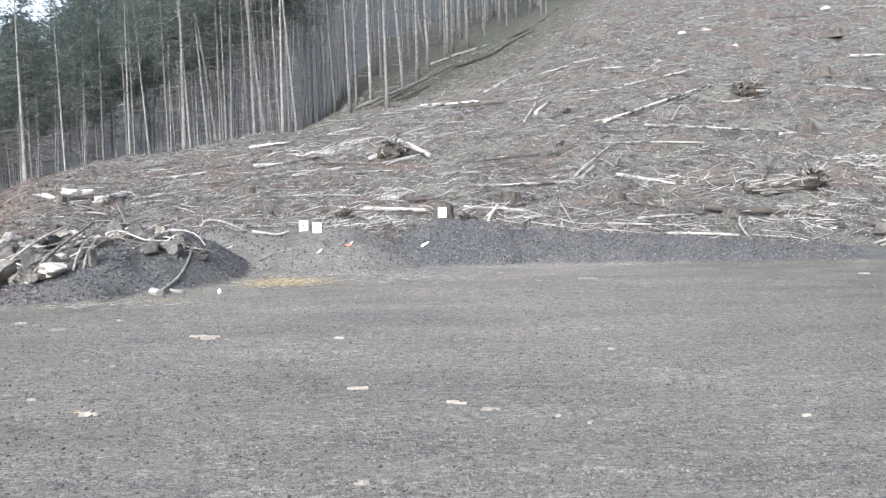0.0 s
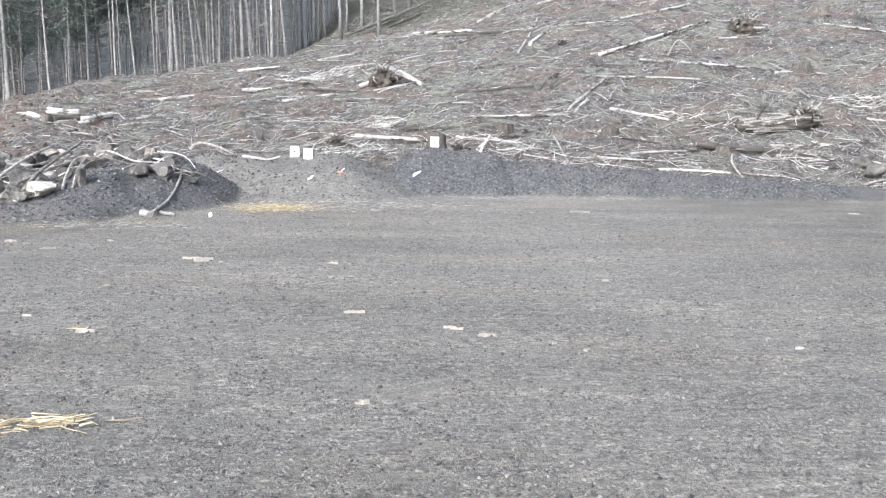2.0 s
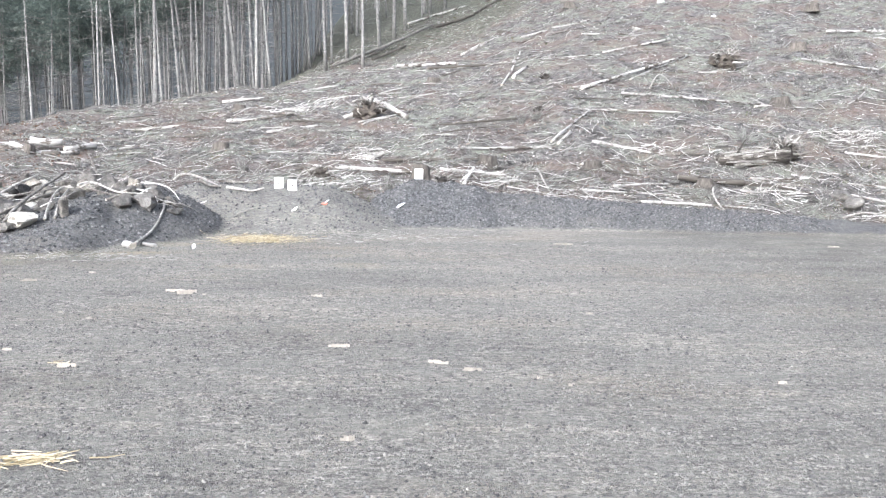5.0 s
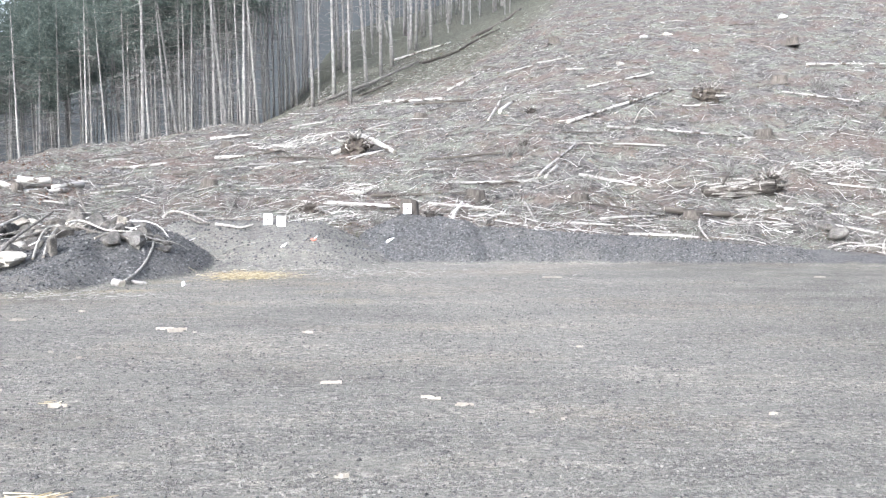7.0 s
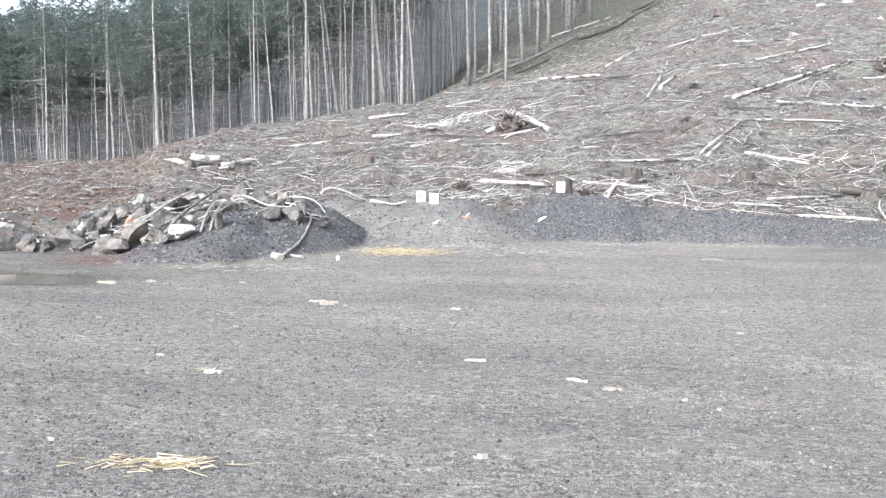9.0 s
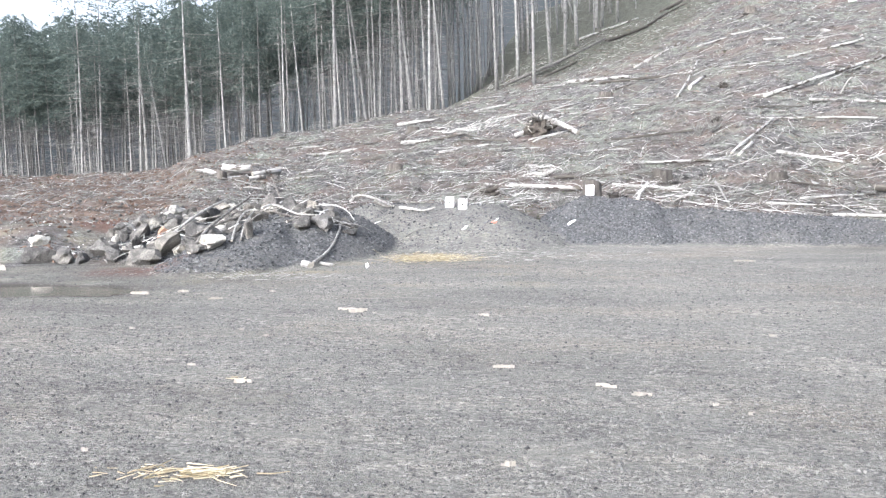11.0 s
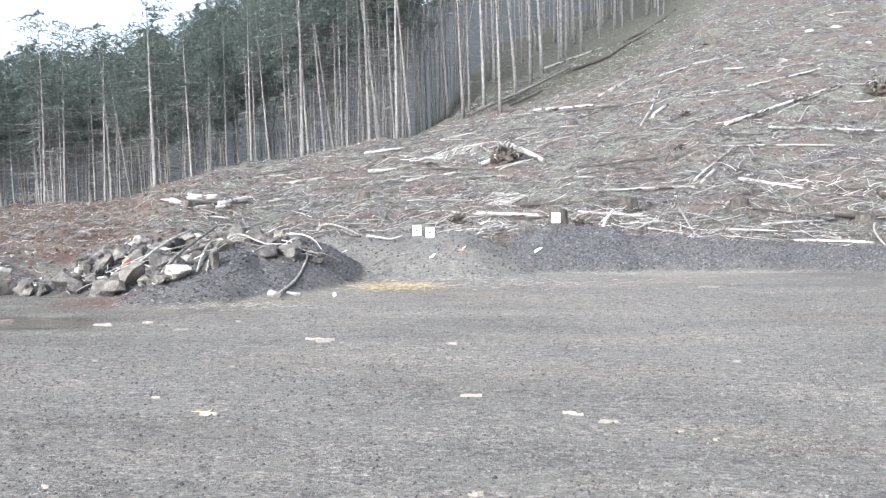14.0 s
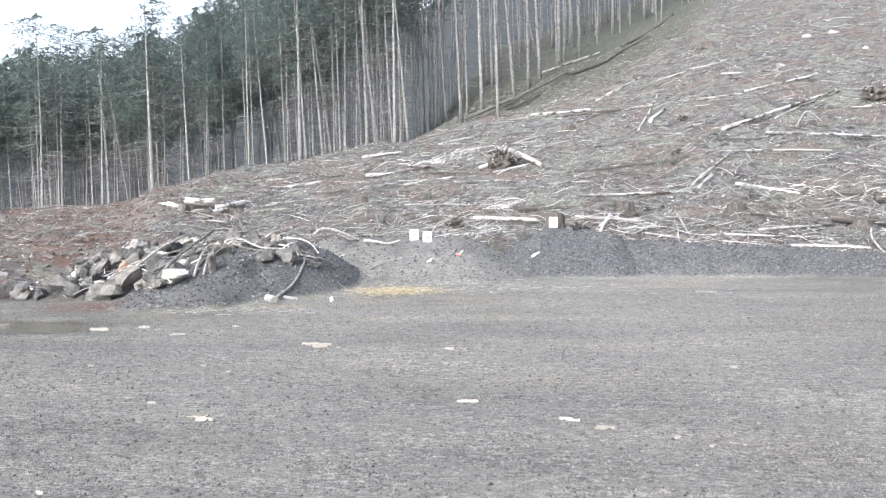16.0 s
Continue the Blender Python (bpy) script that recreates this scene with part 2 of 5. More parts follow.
def tube(bm, points, radii, sides=8, uneven=0.0, rnd=random, cap_mat=0, mat=0):
    """A bent, tapered, uneven round piece along the points."""
    rings = []
    for i, p in enumerate(points):
        p = Vector(p)
        d = (Vector(points[min(i + 1, len(points) - 1)]) - Vector(points[max(i - 1, 0)])).normalized()
        u = d.cross(Vector((0.13, 0.31, 1.0)) if abs(d.z) < 0.9 else Vector((1, 0.2, 0))).normalized()
        v = d.cross(u)
        rings.append([bm.verts.new(p + (u * math.cos(s * 6.2832 / sides) + v * math.sin(s * 6.2832 / sides)) * radii[i] * (1 + uneven * rnd.uniform(-1, 1))) for s in range(sides)])
    for a, b in zip(rings, rings[1:]):
        for s in range(sides):
            f = bm.faces.new((a[s], a[(s + 1) % sides], b[(s + 1) % sides], b[s]))
            f.material_index = mat
    for ring, turn in ((rings[0], -1), (rings[-1], 1)):
        f = bm.faces.new(ring[::turn])
        f.material_index = cap_mat
    return rings


def tubes(starts, ends, radii, sides=4, bend=0.12, seed=0, segs=3):
    """Vertices and faces of very many thin bent sticks at once."""
    r = np.random.RandomState(seed)
    n = len(starts)
    d = ends - starts
    ln = np.linalg.norm(d, axis=1, keepdims=True) + 1e-9
    w = d / ln
    ref = np.where(np.abs(w[:, 2:3]) > 0.9, np.array([[1.0, 0, 0]]), np.array([[0, 0, 1.0]]))
    u = np.cross(w, ref)
    u /= np.linalg.norm(u, axis=1, keepdims=True)
    v = np.cross(w, u)
    b1, b2 = r.uniform(-bend, bend, (n, 1)) * ln, r.uniform(-bend, bend, (n, 1)) * ln * 0.5
    verts = np.zeros((n, segs + 1, sides, 3))
    for i in range(segs + 1):
        f = i / segs
        c = starts + d * f + (u * b1 + v * b2) * math.sin(f * math.pi)
        rad = radii * (1 - 0.55 * f)
        for s in range(sides):
            verts[:, i, s] = c + (u * math.cos(s * 6.2832 / sides) + v * math.sin(s * 6.2832 / sides)) * rad[:, None]
    idx = np.arange(n * (segs + 1) * sides).reshape(n, segs + 1, sides)
    nxt = np.roll(idx, -1, axis=2)
    faces = np.stack([idx[:, :-1], nxt[:, :-1], nxt[:, 1:], idx[:, 1:]], -1).reshape(-1, 4)
    return verts.reshape(-1, 3), faces


def blades(base, length, width, seed, up=1.0, droop=0.4):
    """Thin leaves of grass or straw: two quads each."""
    r = np.random.RandomState(seed)
    n = len(base)
    ang = r.uniform(0, 6.2832, n)
    lean = r.uniform(0.1, 0.9, n) / up
    out = np.stack([np.cos(ang), np.sin(ang), np.zeros(n)], 1)
    side = np.stack([-np.sin(ang), np.cos(ang), np.zeros(n)], 1) * width[:, None]
    mid = base + out * (lean * length * 0.45)[:, None] + np.array([0, 0, 1.0]) * (0.55 * length * up)[:, None]
    tip = base + out * (lean * length)[:, None] + np.array([0, 0, 1.0]) * ((1 - droop * lean) * length * up)[:, None]
    verts = np.stack([base - side, base + side, mid + side * 0.8, mid - side * 0.8, tip + side * 0.2, tip - side * 0.2], 1).reshape(-1, 3)
    i = np.arange(n)[:, None] * 6
    faces = np.concatenate([i + [0, 1, 2, 3], i + [3, 2, 4, 5]])
    return verts, faces


# ---- the ground ----
def smooth(a, b, v):
    u = np.clip((v - a) / (b - a), 0, 1)
    return u * u * (3 - 2 * u)


def waves(x, y, size, seed):
    """A smooth, irregular field between about -1 and 1 with features of that size."""
    r = np.random.RandomState(seed)
    total = 0
    for _ in range(7):
        ang, f, ph = r.uniform(0, 6.283), r.uniform(0.6, 1.7) * 6.283 / size, r.uniform(0, 6.283)
        total = total + np.sin((x * np.cos(ang) + y * np.sin(ang)) * f + ph + 0.8 * np.sin(f * 0.63 * (y * np.cos(ang) - x * np.sin(ang)) + ph))
    return total / 4.2


BEAR = [-0.74, -0.55, -0.51, -0.435, -0.35, -0.2, -0.1, 0.03, 0.14, 0.3, 0.5]   # bearing of the hillside: x / y


def hill(x, y):
    a = x / np.maximum(y, 8)
    rise = np.interp(a, BEAR, [0.071, 0.075, 0.12, 0.146, 0.164, 0.185, 0.209, 0.25, 0.303, 0.335, 0.36])
    foot = np.interp(a, BEAR, [18, 20.5, 21, 22.5, 24, 24, 24, 24, 24, 24.3, 24.5])
    crest = np.interp(a, BEAR, [34, 38, 39, 42, 45, 50, 55, 64, 80, 150, 150])
    beyond = np.interp(a, BEAR, [-0.2, -0.2, -0.2, -0.16, -0.12, 0.02, 0.22, 0.27, 0.3, 0.1, 0.1])
    step = np.interp(a, BEAR, [0.6, 0.6, 0.6, 0.6, 0.6, 0.6, 0.6, 0.6, 0.5, 0.3, 0.15])
    d = np.clip(y - foot, 0, None)
    up = np.minimum(d, crest - foot)
    z = step * smooth(-1.8, 0.6, y - foot) + rise * up + np.clip(beyond * np.clip(y - crest, 0, 90), -5, 60)
    rough = smooth(0, 3, d)
    z = z + rough * (0.16 * waves(x, y, 6.5, 3) + 0.10 * waves(x, y, 2.3, 4) + 0.06 * waves(x, y, 0.9, 5))
    return z * smooth(600, 300, np.hypot(x, y)) * smooth(4, 12, y)


def heap(x, y, x0, x1, cy, ry, h0, h1, end):
    """A tipped ridge of gravel from x0 to x1 with its crest at cy, that falls off at its ends and sides."""
    u = np.clip((x - x0) / (x1 - x0), 0, 1)
    off = np.maximum(np.maximum(x0 - x, x - x1), 0) / end
    q = np.sqrt(off ** 2 + ((y - cy) / ry) ** 2 + 0.015)
    return (h0 + (h1 - h0) * u) * np.clip(1.12 - q, 0, 1.0)


def heap_set(x, y):
    """The tipped heaps one by one, each with its share of freshly broken dark stone."""
    w = 0.22 * waves(x, y, 2.2, 8)
    return ((heap(x + w, y + w, -8.4, -6.6, 19.5, 3.1, 1.1, 1.06, 1.35), 0.82),
            (heap(x + w, y - w, -7.9, -7.2, 18.6, 3.7, 0.92, 0.9, 1.35), 0.8),
            (heap(x - 0.5 * w, y + 0.5 * w, -6.3, -3.1, 22.5, 2.4, 1.02, 0.98, 2.0), 0.3),
            (heap(x + 0.5 * w, y - 0.5 * w, -0.9, 0.6, 23.5, 1.8, 1.2, 1.05, 1.5), 1.0),
            (heap(x - w, y - w, 1.4, 12.5, 23.5, 1.6, 0.85, 0.16, 1.6), 0.9),
            (heap(x - w, y - w, -10.9, -9, 19.5, 2.8, 0.78, 1.02, 1.2), 1.0))


def heaps(x, y):
    return functools.reduce(np.maximum, (z for z, _ in heap_set(x, y)))


def fresh_stone(x, y):
    """How dark the broken stone is at a place: that of the heap which lies on top there."""
    best, tone = 0.0 * x, 0.0 * x
    for z, share in heap_set(x, y):
        tone = np.where(z > best, share, tone)
        best = np.maximum(best, z)
    return tone


def ground(x, y):
    x, y = np.asarray(x, float), np.asarray(y, float)
    near = smooth(70, 30, np.hypot(x, y))
    flat = near * (0.012 * waves(x, y, 3.0, 1) + 0.006 * waves(x, y, 0.7, 2))
    flat = flat - 0.07 * np.exp(-((x + 9.0) / 1.35) ** 4 - ((y - 12.75) / 0.5) ** 4)
    b = heaps(x, y)
    return np.maximum(hill(x, y), b + (b > 0.03) * 0.03 * waves(x, y, 0.8, 6)) + flat


def z_at(x, y):
    return float(ground(x, y))


def edge_of_gravel(x, y):
    """How far a place lies behind the edge of the gravel yard, in metres."""
    line = np.interp(x, [-14, -11, -9.0, -6, -4, 0, 9, 13], [15.0, 16.0, 17.2, 20.2, 22.9, 24.0, 23.6, 23.2])
    return y - line + 0.35 * waves(x, y, 1.8, 12)


def axis(*runs):
    return np.unique(np.concatenate([np.arange(a, b, s) for a, b, s in runs] + [[runs[-1][1]]]))


def build_ground():
    gx = axis((-900, -70, 70), (-70, -26, 1.4), (-26, -12, 0.2), (-12, 4, 0.1), (4, 26, 0.2), (26, 70, 1.4), (70, 900, 70))
    gy = axis((-900, -10, 70), (-10, 3, 0.8), (3, 15, 0.2), (15, 25, 0.1), (25, 42, 0.2), (42, 70, 0.5), (70, 140, 2), (140, 1000, 70))
    X, Y = np.meshgrid(gx, gy)
    Z = ground(X, Y)
    nx, ny = len(gx), len(gy)
    i = np.arange(nx * ny).reshape(ny, nx)
    faces = np.stack([i[:-1, :-1], i[:-1, 1:], i[1:, 1:], i[1:, :-1]], -1).reshape(-1, 4)
    me = mesh_from("ground", np.stack([X, Y, Z], -1).reshape(-1, 3), faces, [GROUND])
    x, y = X.ravel(), Y.ravel()
    back = edge_of_gravel(x, y)
    b = heaps(x, y)
    bare = 1 - smooth(0.02, 0.10, b)
    fields = {
        "soil": smooth(-0.25, 0.35, back) * (1 - smooth(0.05, 0.3, b - hill(x, y))),
        "fresh": smooth(0.01, 0.07, b) * fresh_stone(x, y) * (1 - 0.16 * smooth(-0.3, 0.9, waves(x, y, 1.5, 17))),
        "red": np.clip(smooth(-9.5, -12.5, x + 0.42 * (y - 20)) * smooth(17, 22, y) * (0.75 + 0.4 * waves(x, y, 3.5, 15)), 0, 1) + np.exp(-((x + 9.6) / 0.9) ** 2 - ((y - 16.4) / 0.35) ** 2) + np.exp(-((x + 12.6) / 0.6) ** 2 - ((y - 19.9) / 0.5) ** 2),
        "clay": 0.95 * (np.exp(-((x + 9.1) / 0.9) ** 4 - ((y - 15.3) / 0.7) ** 4) + np.exp(-((x + 12.6) / 0.65) ** 4 - ((y - 19.9) / 0.7) ** 4)) * np.clip(0.9 + 0.4 * waves(x, y, 0.7, 33), 0, 1),
        "wood": smooth(-1, 2.5, y - np.interp(x / np.maximum(y, 8), [-0.74, -0.55, -0.435, -0.35, -0.2, -0.134, -0.095, -0.053, -0.018, 0.02, 0.05, 0.075, 0.1, 0.13, 0.2], [34, 38, 42, 45, 50, 53, 55.5, 57, 57, 58, 62, 68, 74, 84, 150]) + 1.2 * waves(x, y, 5.0, 37)),
        "straw": bare * (0.6 * np.exp(-((x + 4.0) / 0.75) ** 2 - ((y - 18.5) / 0.5) ** 2) * (0.8 + 0.5 * waves(x, y, 0.6, 20)) + 0.45 * np.exp(-((x + 6.0) / 1.3) ** 2 - ((y - 15.1 - 0.4 * (x + 6.6)) / 0.35) ** 2) + 0.35 * smooth(0.2, 1.0, waves(x, y, 1.6, 21)) * smooth(12.5, 15, y) * smooth(20.5, 18, y) * smooth(2, -3, x)),
        # puddle mud; both sides of the yard darkened to paint in lens vignetting
        "wet_vignette": np.exp(-((x + 9.2) / 1.5) ** 4 - ((y - 12.8) / 0.62) ** 4) * 0.8 + (0.46 * smooth(-4.5, -8.5, x + 0.3 * waves(x, y, 2.5, 25)) * smooth(9, 13, y) + 0.42 * smooth(2.0, 8.0, x + 0.8 * waves(x, y, 3, 26))) * bare * (edge_of_gravel(x, y) < 0.3) * np.clip(0.8 + 0.5 * waves(x, y, 1.6, 27), 0, 1),
    }
    for name, v in fields.items():
        me.attributes.new(name, "FLOAT", "POINT").data.foreach_set("value", np.clip(v, 0, 1).astype(np.float32))
    return tagged(new("ground", me), "grey gravel yard rising into a cleared brown hillside", "ground", kind="structure")


build_ground()


# ---- the forest ----
def tree_parts(seed, height, radius, crown_from, whiskers, boughs, spray):
    """A fir of the plantation: bare lower trunk with dead twigs, a ragged drooping crown above."""
    rnd = random.Random(seed)
    np_r = np.random.RandomState(seed)
    bm = bmesh.new()
    n = 9
    bend = [rnd.uniform(-0.12, 0.12) for _ in range(2)]
    pts = [Vector((bend[0] * math.sin(i / n * 3.1), bend[1] * math.sin(i / n * 4.0), height * i / n - 0.4)) for i in range(n + 1)]
    rad = [radius * (1.22 if i == 0 else 1.0) * (1 - 0.88 * (i / n) ** 1.15) for i in range(n + 1)]
    tube(bm, pts, rad, 9, 0.05, rnd)
    trunk = bm
    # dead lower branches
    m = whiskers
    h = np_r.uniform(0.08, crown_from + 0.1, m) * height
    ang = np_r.uniform(0, 6.2832, m)
    ln = np_r.uniform(0.6, 2.6, m) * (0.5 + h / height)
    start = np.stack([np.zeros(m), np.zeros(m), h], 1)
    end = start + np.stack([np.cos(ang) * ln, np.sin(ang) * ln, np_r.uniform(-0.45, 0.1, m) * ln], 1)
    twigs = tubes(start, end, np_r.uniform(0.010, 0.026, m), 3, 0.2, seed, 3)
    # living boughs: each a spray of small hanging tufts
    vs, fs, count = [], [], 0
    for i in range(boughs):
        f = (i / boughs) ** 0.85
        z = height * (crown_from + (1.0 - crown_from) * f)
        reach = (0.5 + 2.5 * (1 - f) ** 0.5) * rnd.uniform(0.4, 1.15) * min(1, 0.45 + 3 * f)
        if f < 0.15 and rnd.random() < 0.4:
            continue
        a = rnd.uniform(0, 6.2832)
        k = int(spray * (1.4 - 0.8 * f))
        t = np_r.uniform(0.08, 1, k) ** 0.8
        side = np_r.normal(0, 0.16, k) * reach * t * 1.6
        c = np.stack([np.cos(a) * reach * t - np.sin(a) * side, np.sin(a) * reach * t + np.cos(a) * side, z + 0.22 * reach * t - 0.5 * reach * t ** 2 - np.abs(np_r.normal(0, 0.16, k))], 1)
        size = np_r.uniform(0.06, 0.15, k)[:, None]
        u = np_r.normal(0, 0.8, (k, 3)) + np.array([math.cos(a), math.sin(a), -0.35]) * 1.2
        u /= np.linalg.norm(u, axis=1, keepdims=True)
        w = np.cross(u, np_r.normal(0, 1, (k, 3)))
        w /= np.linalg.norm(w, axis=1, keepdims=True)
        tuft = np.stack([c - u * size + w * size * 0.32, c - u * size - w * size * 0.32, c + u * size * 1.5], 1)
        vs.append(tuft.reshape(-1, 3))
        fs.append(np.arange(k * 3).reshape(-1, 3) + count)
        count += k * 3
    return trunk, twigs, (np.concatenate(vs), np.concatenate(fs))


def make_tree(seed, height, radius, crown_from, whiskers, boughs, spray):
    tree = tagged(new("fir_tree"), "tall thin fir with bare grey trunk and high ragged crown", "tree", "firs along the forest edge")
    trunk, twigs, crown = tree_parts(seed, height, radius, crown_from, whiskers, boughs, spray)
    stem = part("trunk", trunk, TRUNK, tree)
    tagged(new("deadwood", mesh_from("deadwood", *twigs, [TWIG])), kind="stuff").parent = stem
    new("crown", mesh_from("crown", *crown, [NEEDLES], False)).parent = tree
    return tree


# height, trunk radius, start of the crown, dead twigs, boughs, tufts on a bough; the last three kinds fill the stand
SIZES = [(18, 0.12, 0.62, 90, 44, 34), (22, 0.14, 0.58, 80, 50, 36), (25, 0.14, 0.60, 60, 56, 36), (17, 0.09, 0.60, 100, 40, 32), (27, 0.12, 0.68, 50, 56, 36),
         (17, 0.075, 0.44, 40, 84, 46), (20, 0.08, 0.50, 40, 88, 46), (24, 0.10, 0.58, 40, 84, 46)]
KINDS = [make_tree(11 + i, *size) for i, size in enumerate(SIZES)]
USED = set()


def plant(kind, x, y, lean, height, radius, turn=0.0, nod=0.0):
    """A fir of that height and trunk radius on the ground at x, y."""
    tall, thick = height / SIZES[kind][0], radius / SIZES[kind][1]
    m = Matrix.Translation((x, y, z_at(x, y) - 0.1)) @ Euler((radians(nod), radians(lean), 0)).to_matrix().to_4x4() @ Matrix.Rotation(turn, 4, "Z") @ Matrix.Diagonal((thick, thick, tall, 1))
    if kind in USED:
        return copy_thing(KINDS[kind], m @ Matrix.Diagonal([1 / v for v in KINDS[kind].scale] + [1]))
    USED.add(kind)
    KINDS[kind].matrix_basis = m
    return KINDS[kind]


def treetop(a, d):
    """The height of the forest's canopy in that direction: it climbs with the hill."""
    return 2.0 + d * float(np.interp(a, [-1.0, -0.55, -0.5, -0.45, -0.4, -0.3, -0.2, 0.1], [0.172, 0.174, 0.190, 0.216, 0.25, 0.32, 0.38, 0.52]))


def build_forest():
    rnd = random.Random(5)
    # the front row along the edge of the clearing: bearing, distance, lean in degrees, trunk radius
    edge = []
    edge.extend([(-0.668, 50.0, 1.2, 0.098), (-0.671, 51.4, 0.2, 0.067), (-0.643, 52.8, 0.5, 0.069), (-0.639, 54.2, 1.5, 0.106), (-0.585, 50.7, 1.1, 0.082), (-0.576, 52.1, -1.6, 0.119), (-0.569, 53.5, 2.1, 0.07), (-0.543, 50.0, -8.4, 0.049), (-0.516, 51.4, -0.8, 0.15), (-0.502, 52.8, 0.8, 0.069), (-0.483, 54.2, 1.8, 0.053), (-0.468, 50.7, -1.9, 0.082)])
    edge.extend([(-0.448, 52.1, 1.7, 0.051), (-0.424, 53.5, -0.1, 0.087), (-0.393, 50.0, -0.5, 0.065), (-0.387, 51.4, -0.9, 0.05), (-0.368, 52.8, -4.6, 0.069), (-0.347, 54.2, -1.5, 0.07), (-0.329, 50.7, -0.0, 0.132), (-0.321, 52.1, -3.3, 0.085), (-0.3, 53.5, -4.4, 0.087), (-0.289, 54.0, -7.5, 0.088), (-0.287, 55.4, -0.2, 0.072), (-0.274, 56.8, 0.8, 0.074)])
    edge.extend([(-0.254, 58.2, -1.6, 0.095), (-0.247, 54.7, -1.3, 0.124), (-0.233, 56.1, -7.0, 0.128), (-0.235, 57.5, 0.7, 0.075), (-0.214, 54.0, 0.2, 0.105), (-0.198, 55.4, -4.7, 0.09), (-0.155, 79.0, -2.1, 0.154), (-0.15, 80.0, 13.1, 0.078), (-0.136, 53.5, -2.0, 0.104), (-0.129, 61.0, -0.5, 0.079), (-0.112, 58.8, -1.8, 0.115), (-0.094, 54.2, -2.0, 0.088)])
    edge.extend([(-0.075, 60.5, -6.1, 0.118), (-0.059, 66.5, -0.7, 0.13), (-0.046, 71.0, -2.1, 0.138), (-0.05, 95.2, -10.3, 0.124), (-0.031, 100.2, 0.3, 0.163), (-0.01, 92.5, -1.1, 0.18), (-0.002, 80.8, -0.4, 0.131), (0.034, 95.8, 0.1, 0.125), (0.027, 112.0, 0.1, 0.146), (0.069, 102.0, -1.7, 0.166), (0.019, 102.2, 0.1, 0.133)])
    for a, d, lean, r in edge:
        kind = rnd.choice((0, 3) if a < -0.46 else (1, 0, 1) if a < -0.2 else (2, 4, 4))
        tall = treetop(a, d) * (1.3 if r > 0.16 else rnd.uniform(1.18, 1.34) if r > 0.075 and a < -0.5 else rnd.uniform(0.92, 1.04)) - z_at(a * d, d)
        plant(kind, a * d, d, lean, min(tall, 34), r * 1.1, rnd.uniform(0, 6), rnd.gauss(0, 0.6))
    # the stand behind it
    count = 0
    while count < 310:
        a = rnd.uniform(-0.95, -0.2) if rnd.random() < 0.78 else rnd.uniform(-0.22, 0.12)
        d = 64 + 44 * rnd.random() ** 1.3
        if d < np.interp(a, BEAR, [62, 62, 62, 62, 62, 64, 70, 84, 104, 150, 150]):
            continue
        kind = rnd.choice((5, 6, 5, 3) if a < -0.46 else (5, 6, 6, 7) if a < -0.2 else (7, 7, 2, 4))
        tall = treetop(a, d) * (rnd.uniform(0.96, 1.14) if a < -0.5 else rnd.uniform(0.90, 1.08)) - z_at(a * d, d)
        plant(kind, a * d, d, rnd.gauss(-1.0, 1.5), min(tall, 34), SIZES[kind][1] * rnd.uniform(0.8, 1.15), rnd.uniform(0, 6.28), rnd.gauss(0, 1))
        count += 1


def build_far_woods():
    """The depth of the forest, where single trees can no longer be counted."""
    r = np.random.RandomState(8)
    n = 260
    a = np.where(r.random_sample(n) < 0.7, r.uniform(-1.5, 0.35, n), r.uniform(-0.3, 0.15, n))
    d = r.uniform(92, 138, n)
    x, y = a * d, d
    z = ground(x, y)
    h = np.clip([treetop(p, q) * r.uniform(0.8, 0.97) for p, q in zip(a, d)] - z, 9, 34)
    start = np.stack([x, y, z - 0.5], 1)
    end = start + np.stack([r.normal(-0.4, 0.5, n), r.normal(0, 0.4, n), h], 1)
    v, f = tubes(start[a > -0.42], end[a > -0.42], r.uniform(0.06, 0.11, int((a > -0.42).sum())), 5, 0.01, 1, 3)
    tagged(new("far_trunks", mesh_from("far_trunks", v, f, [TRUNK])), "dense stand of distant bare fir trunks", "forest", kind="stuff")
    k = 380
    t = r.uniform(0.42, 1, (n, k)) ** 0.9
    reach = (0.3 + 2.9 * (1 - t)) * r.uniform(0.3, 1.0, (n, k))
    ang = r.uniform(0, 6.2832, (n, k))
    c = start[:, None] + (end - start)[:, None] * t[..., None]
    c = (c + np.stack([np.cos(ang) * reach, np.sin(ang) * reach, -0.3 * reach], -1)).reshape(-1, 3)
    s = r.uniform(0.16, 0.36, len(c))[:, None]
    u = r.normal(0, 1, c.shape)
    u /= np.linalg.norm(u, axis=1, keepdims=True)
    w = np.cross(u, r.normal(0, 1, c.shape))
    w /= np.linalg.norm(w, axis=1, keepdims=True)
    quad = np.stack([c - u * s, c + w * s * 0.35, c + u * s, c - w * s * 0.35], 1).reshape(-1, 3)
    tagged(new("far_foliage", mesh_from("far_foliage", quad, np.arange(len(quad)).reshape(-1, 4), [NEEDLES], False)), "dark green needle foliage of the distant forest", "forest", kind="stuff")


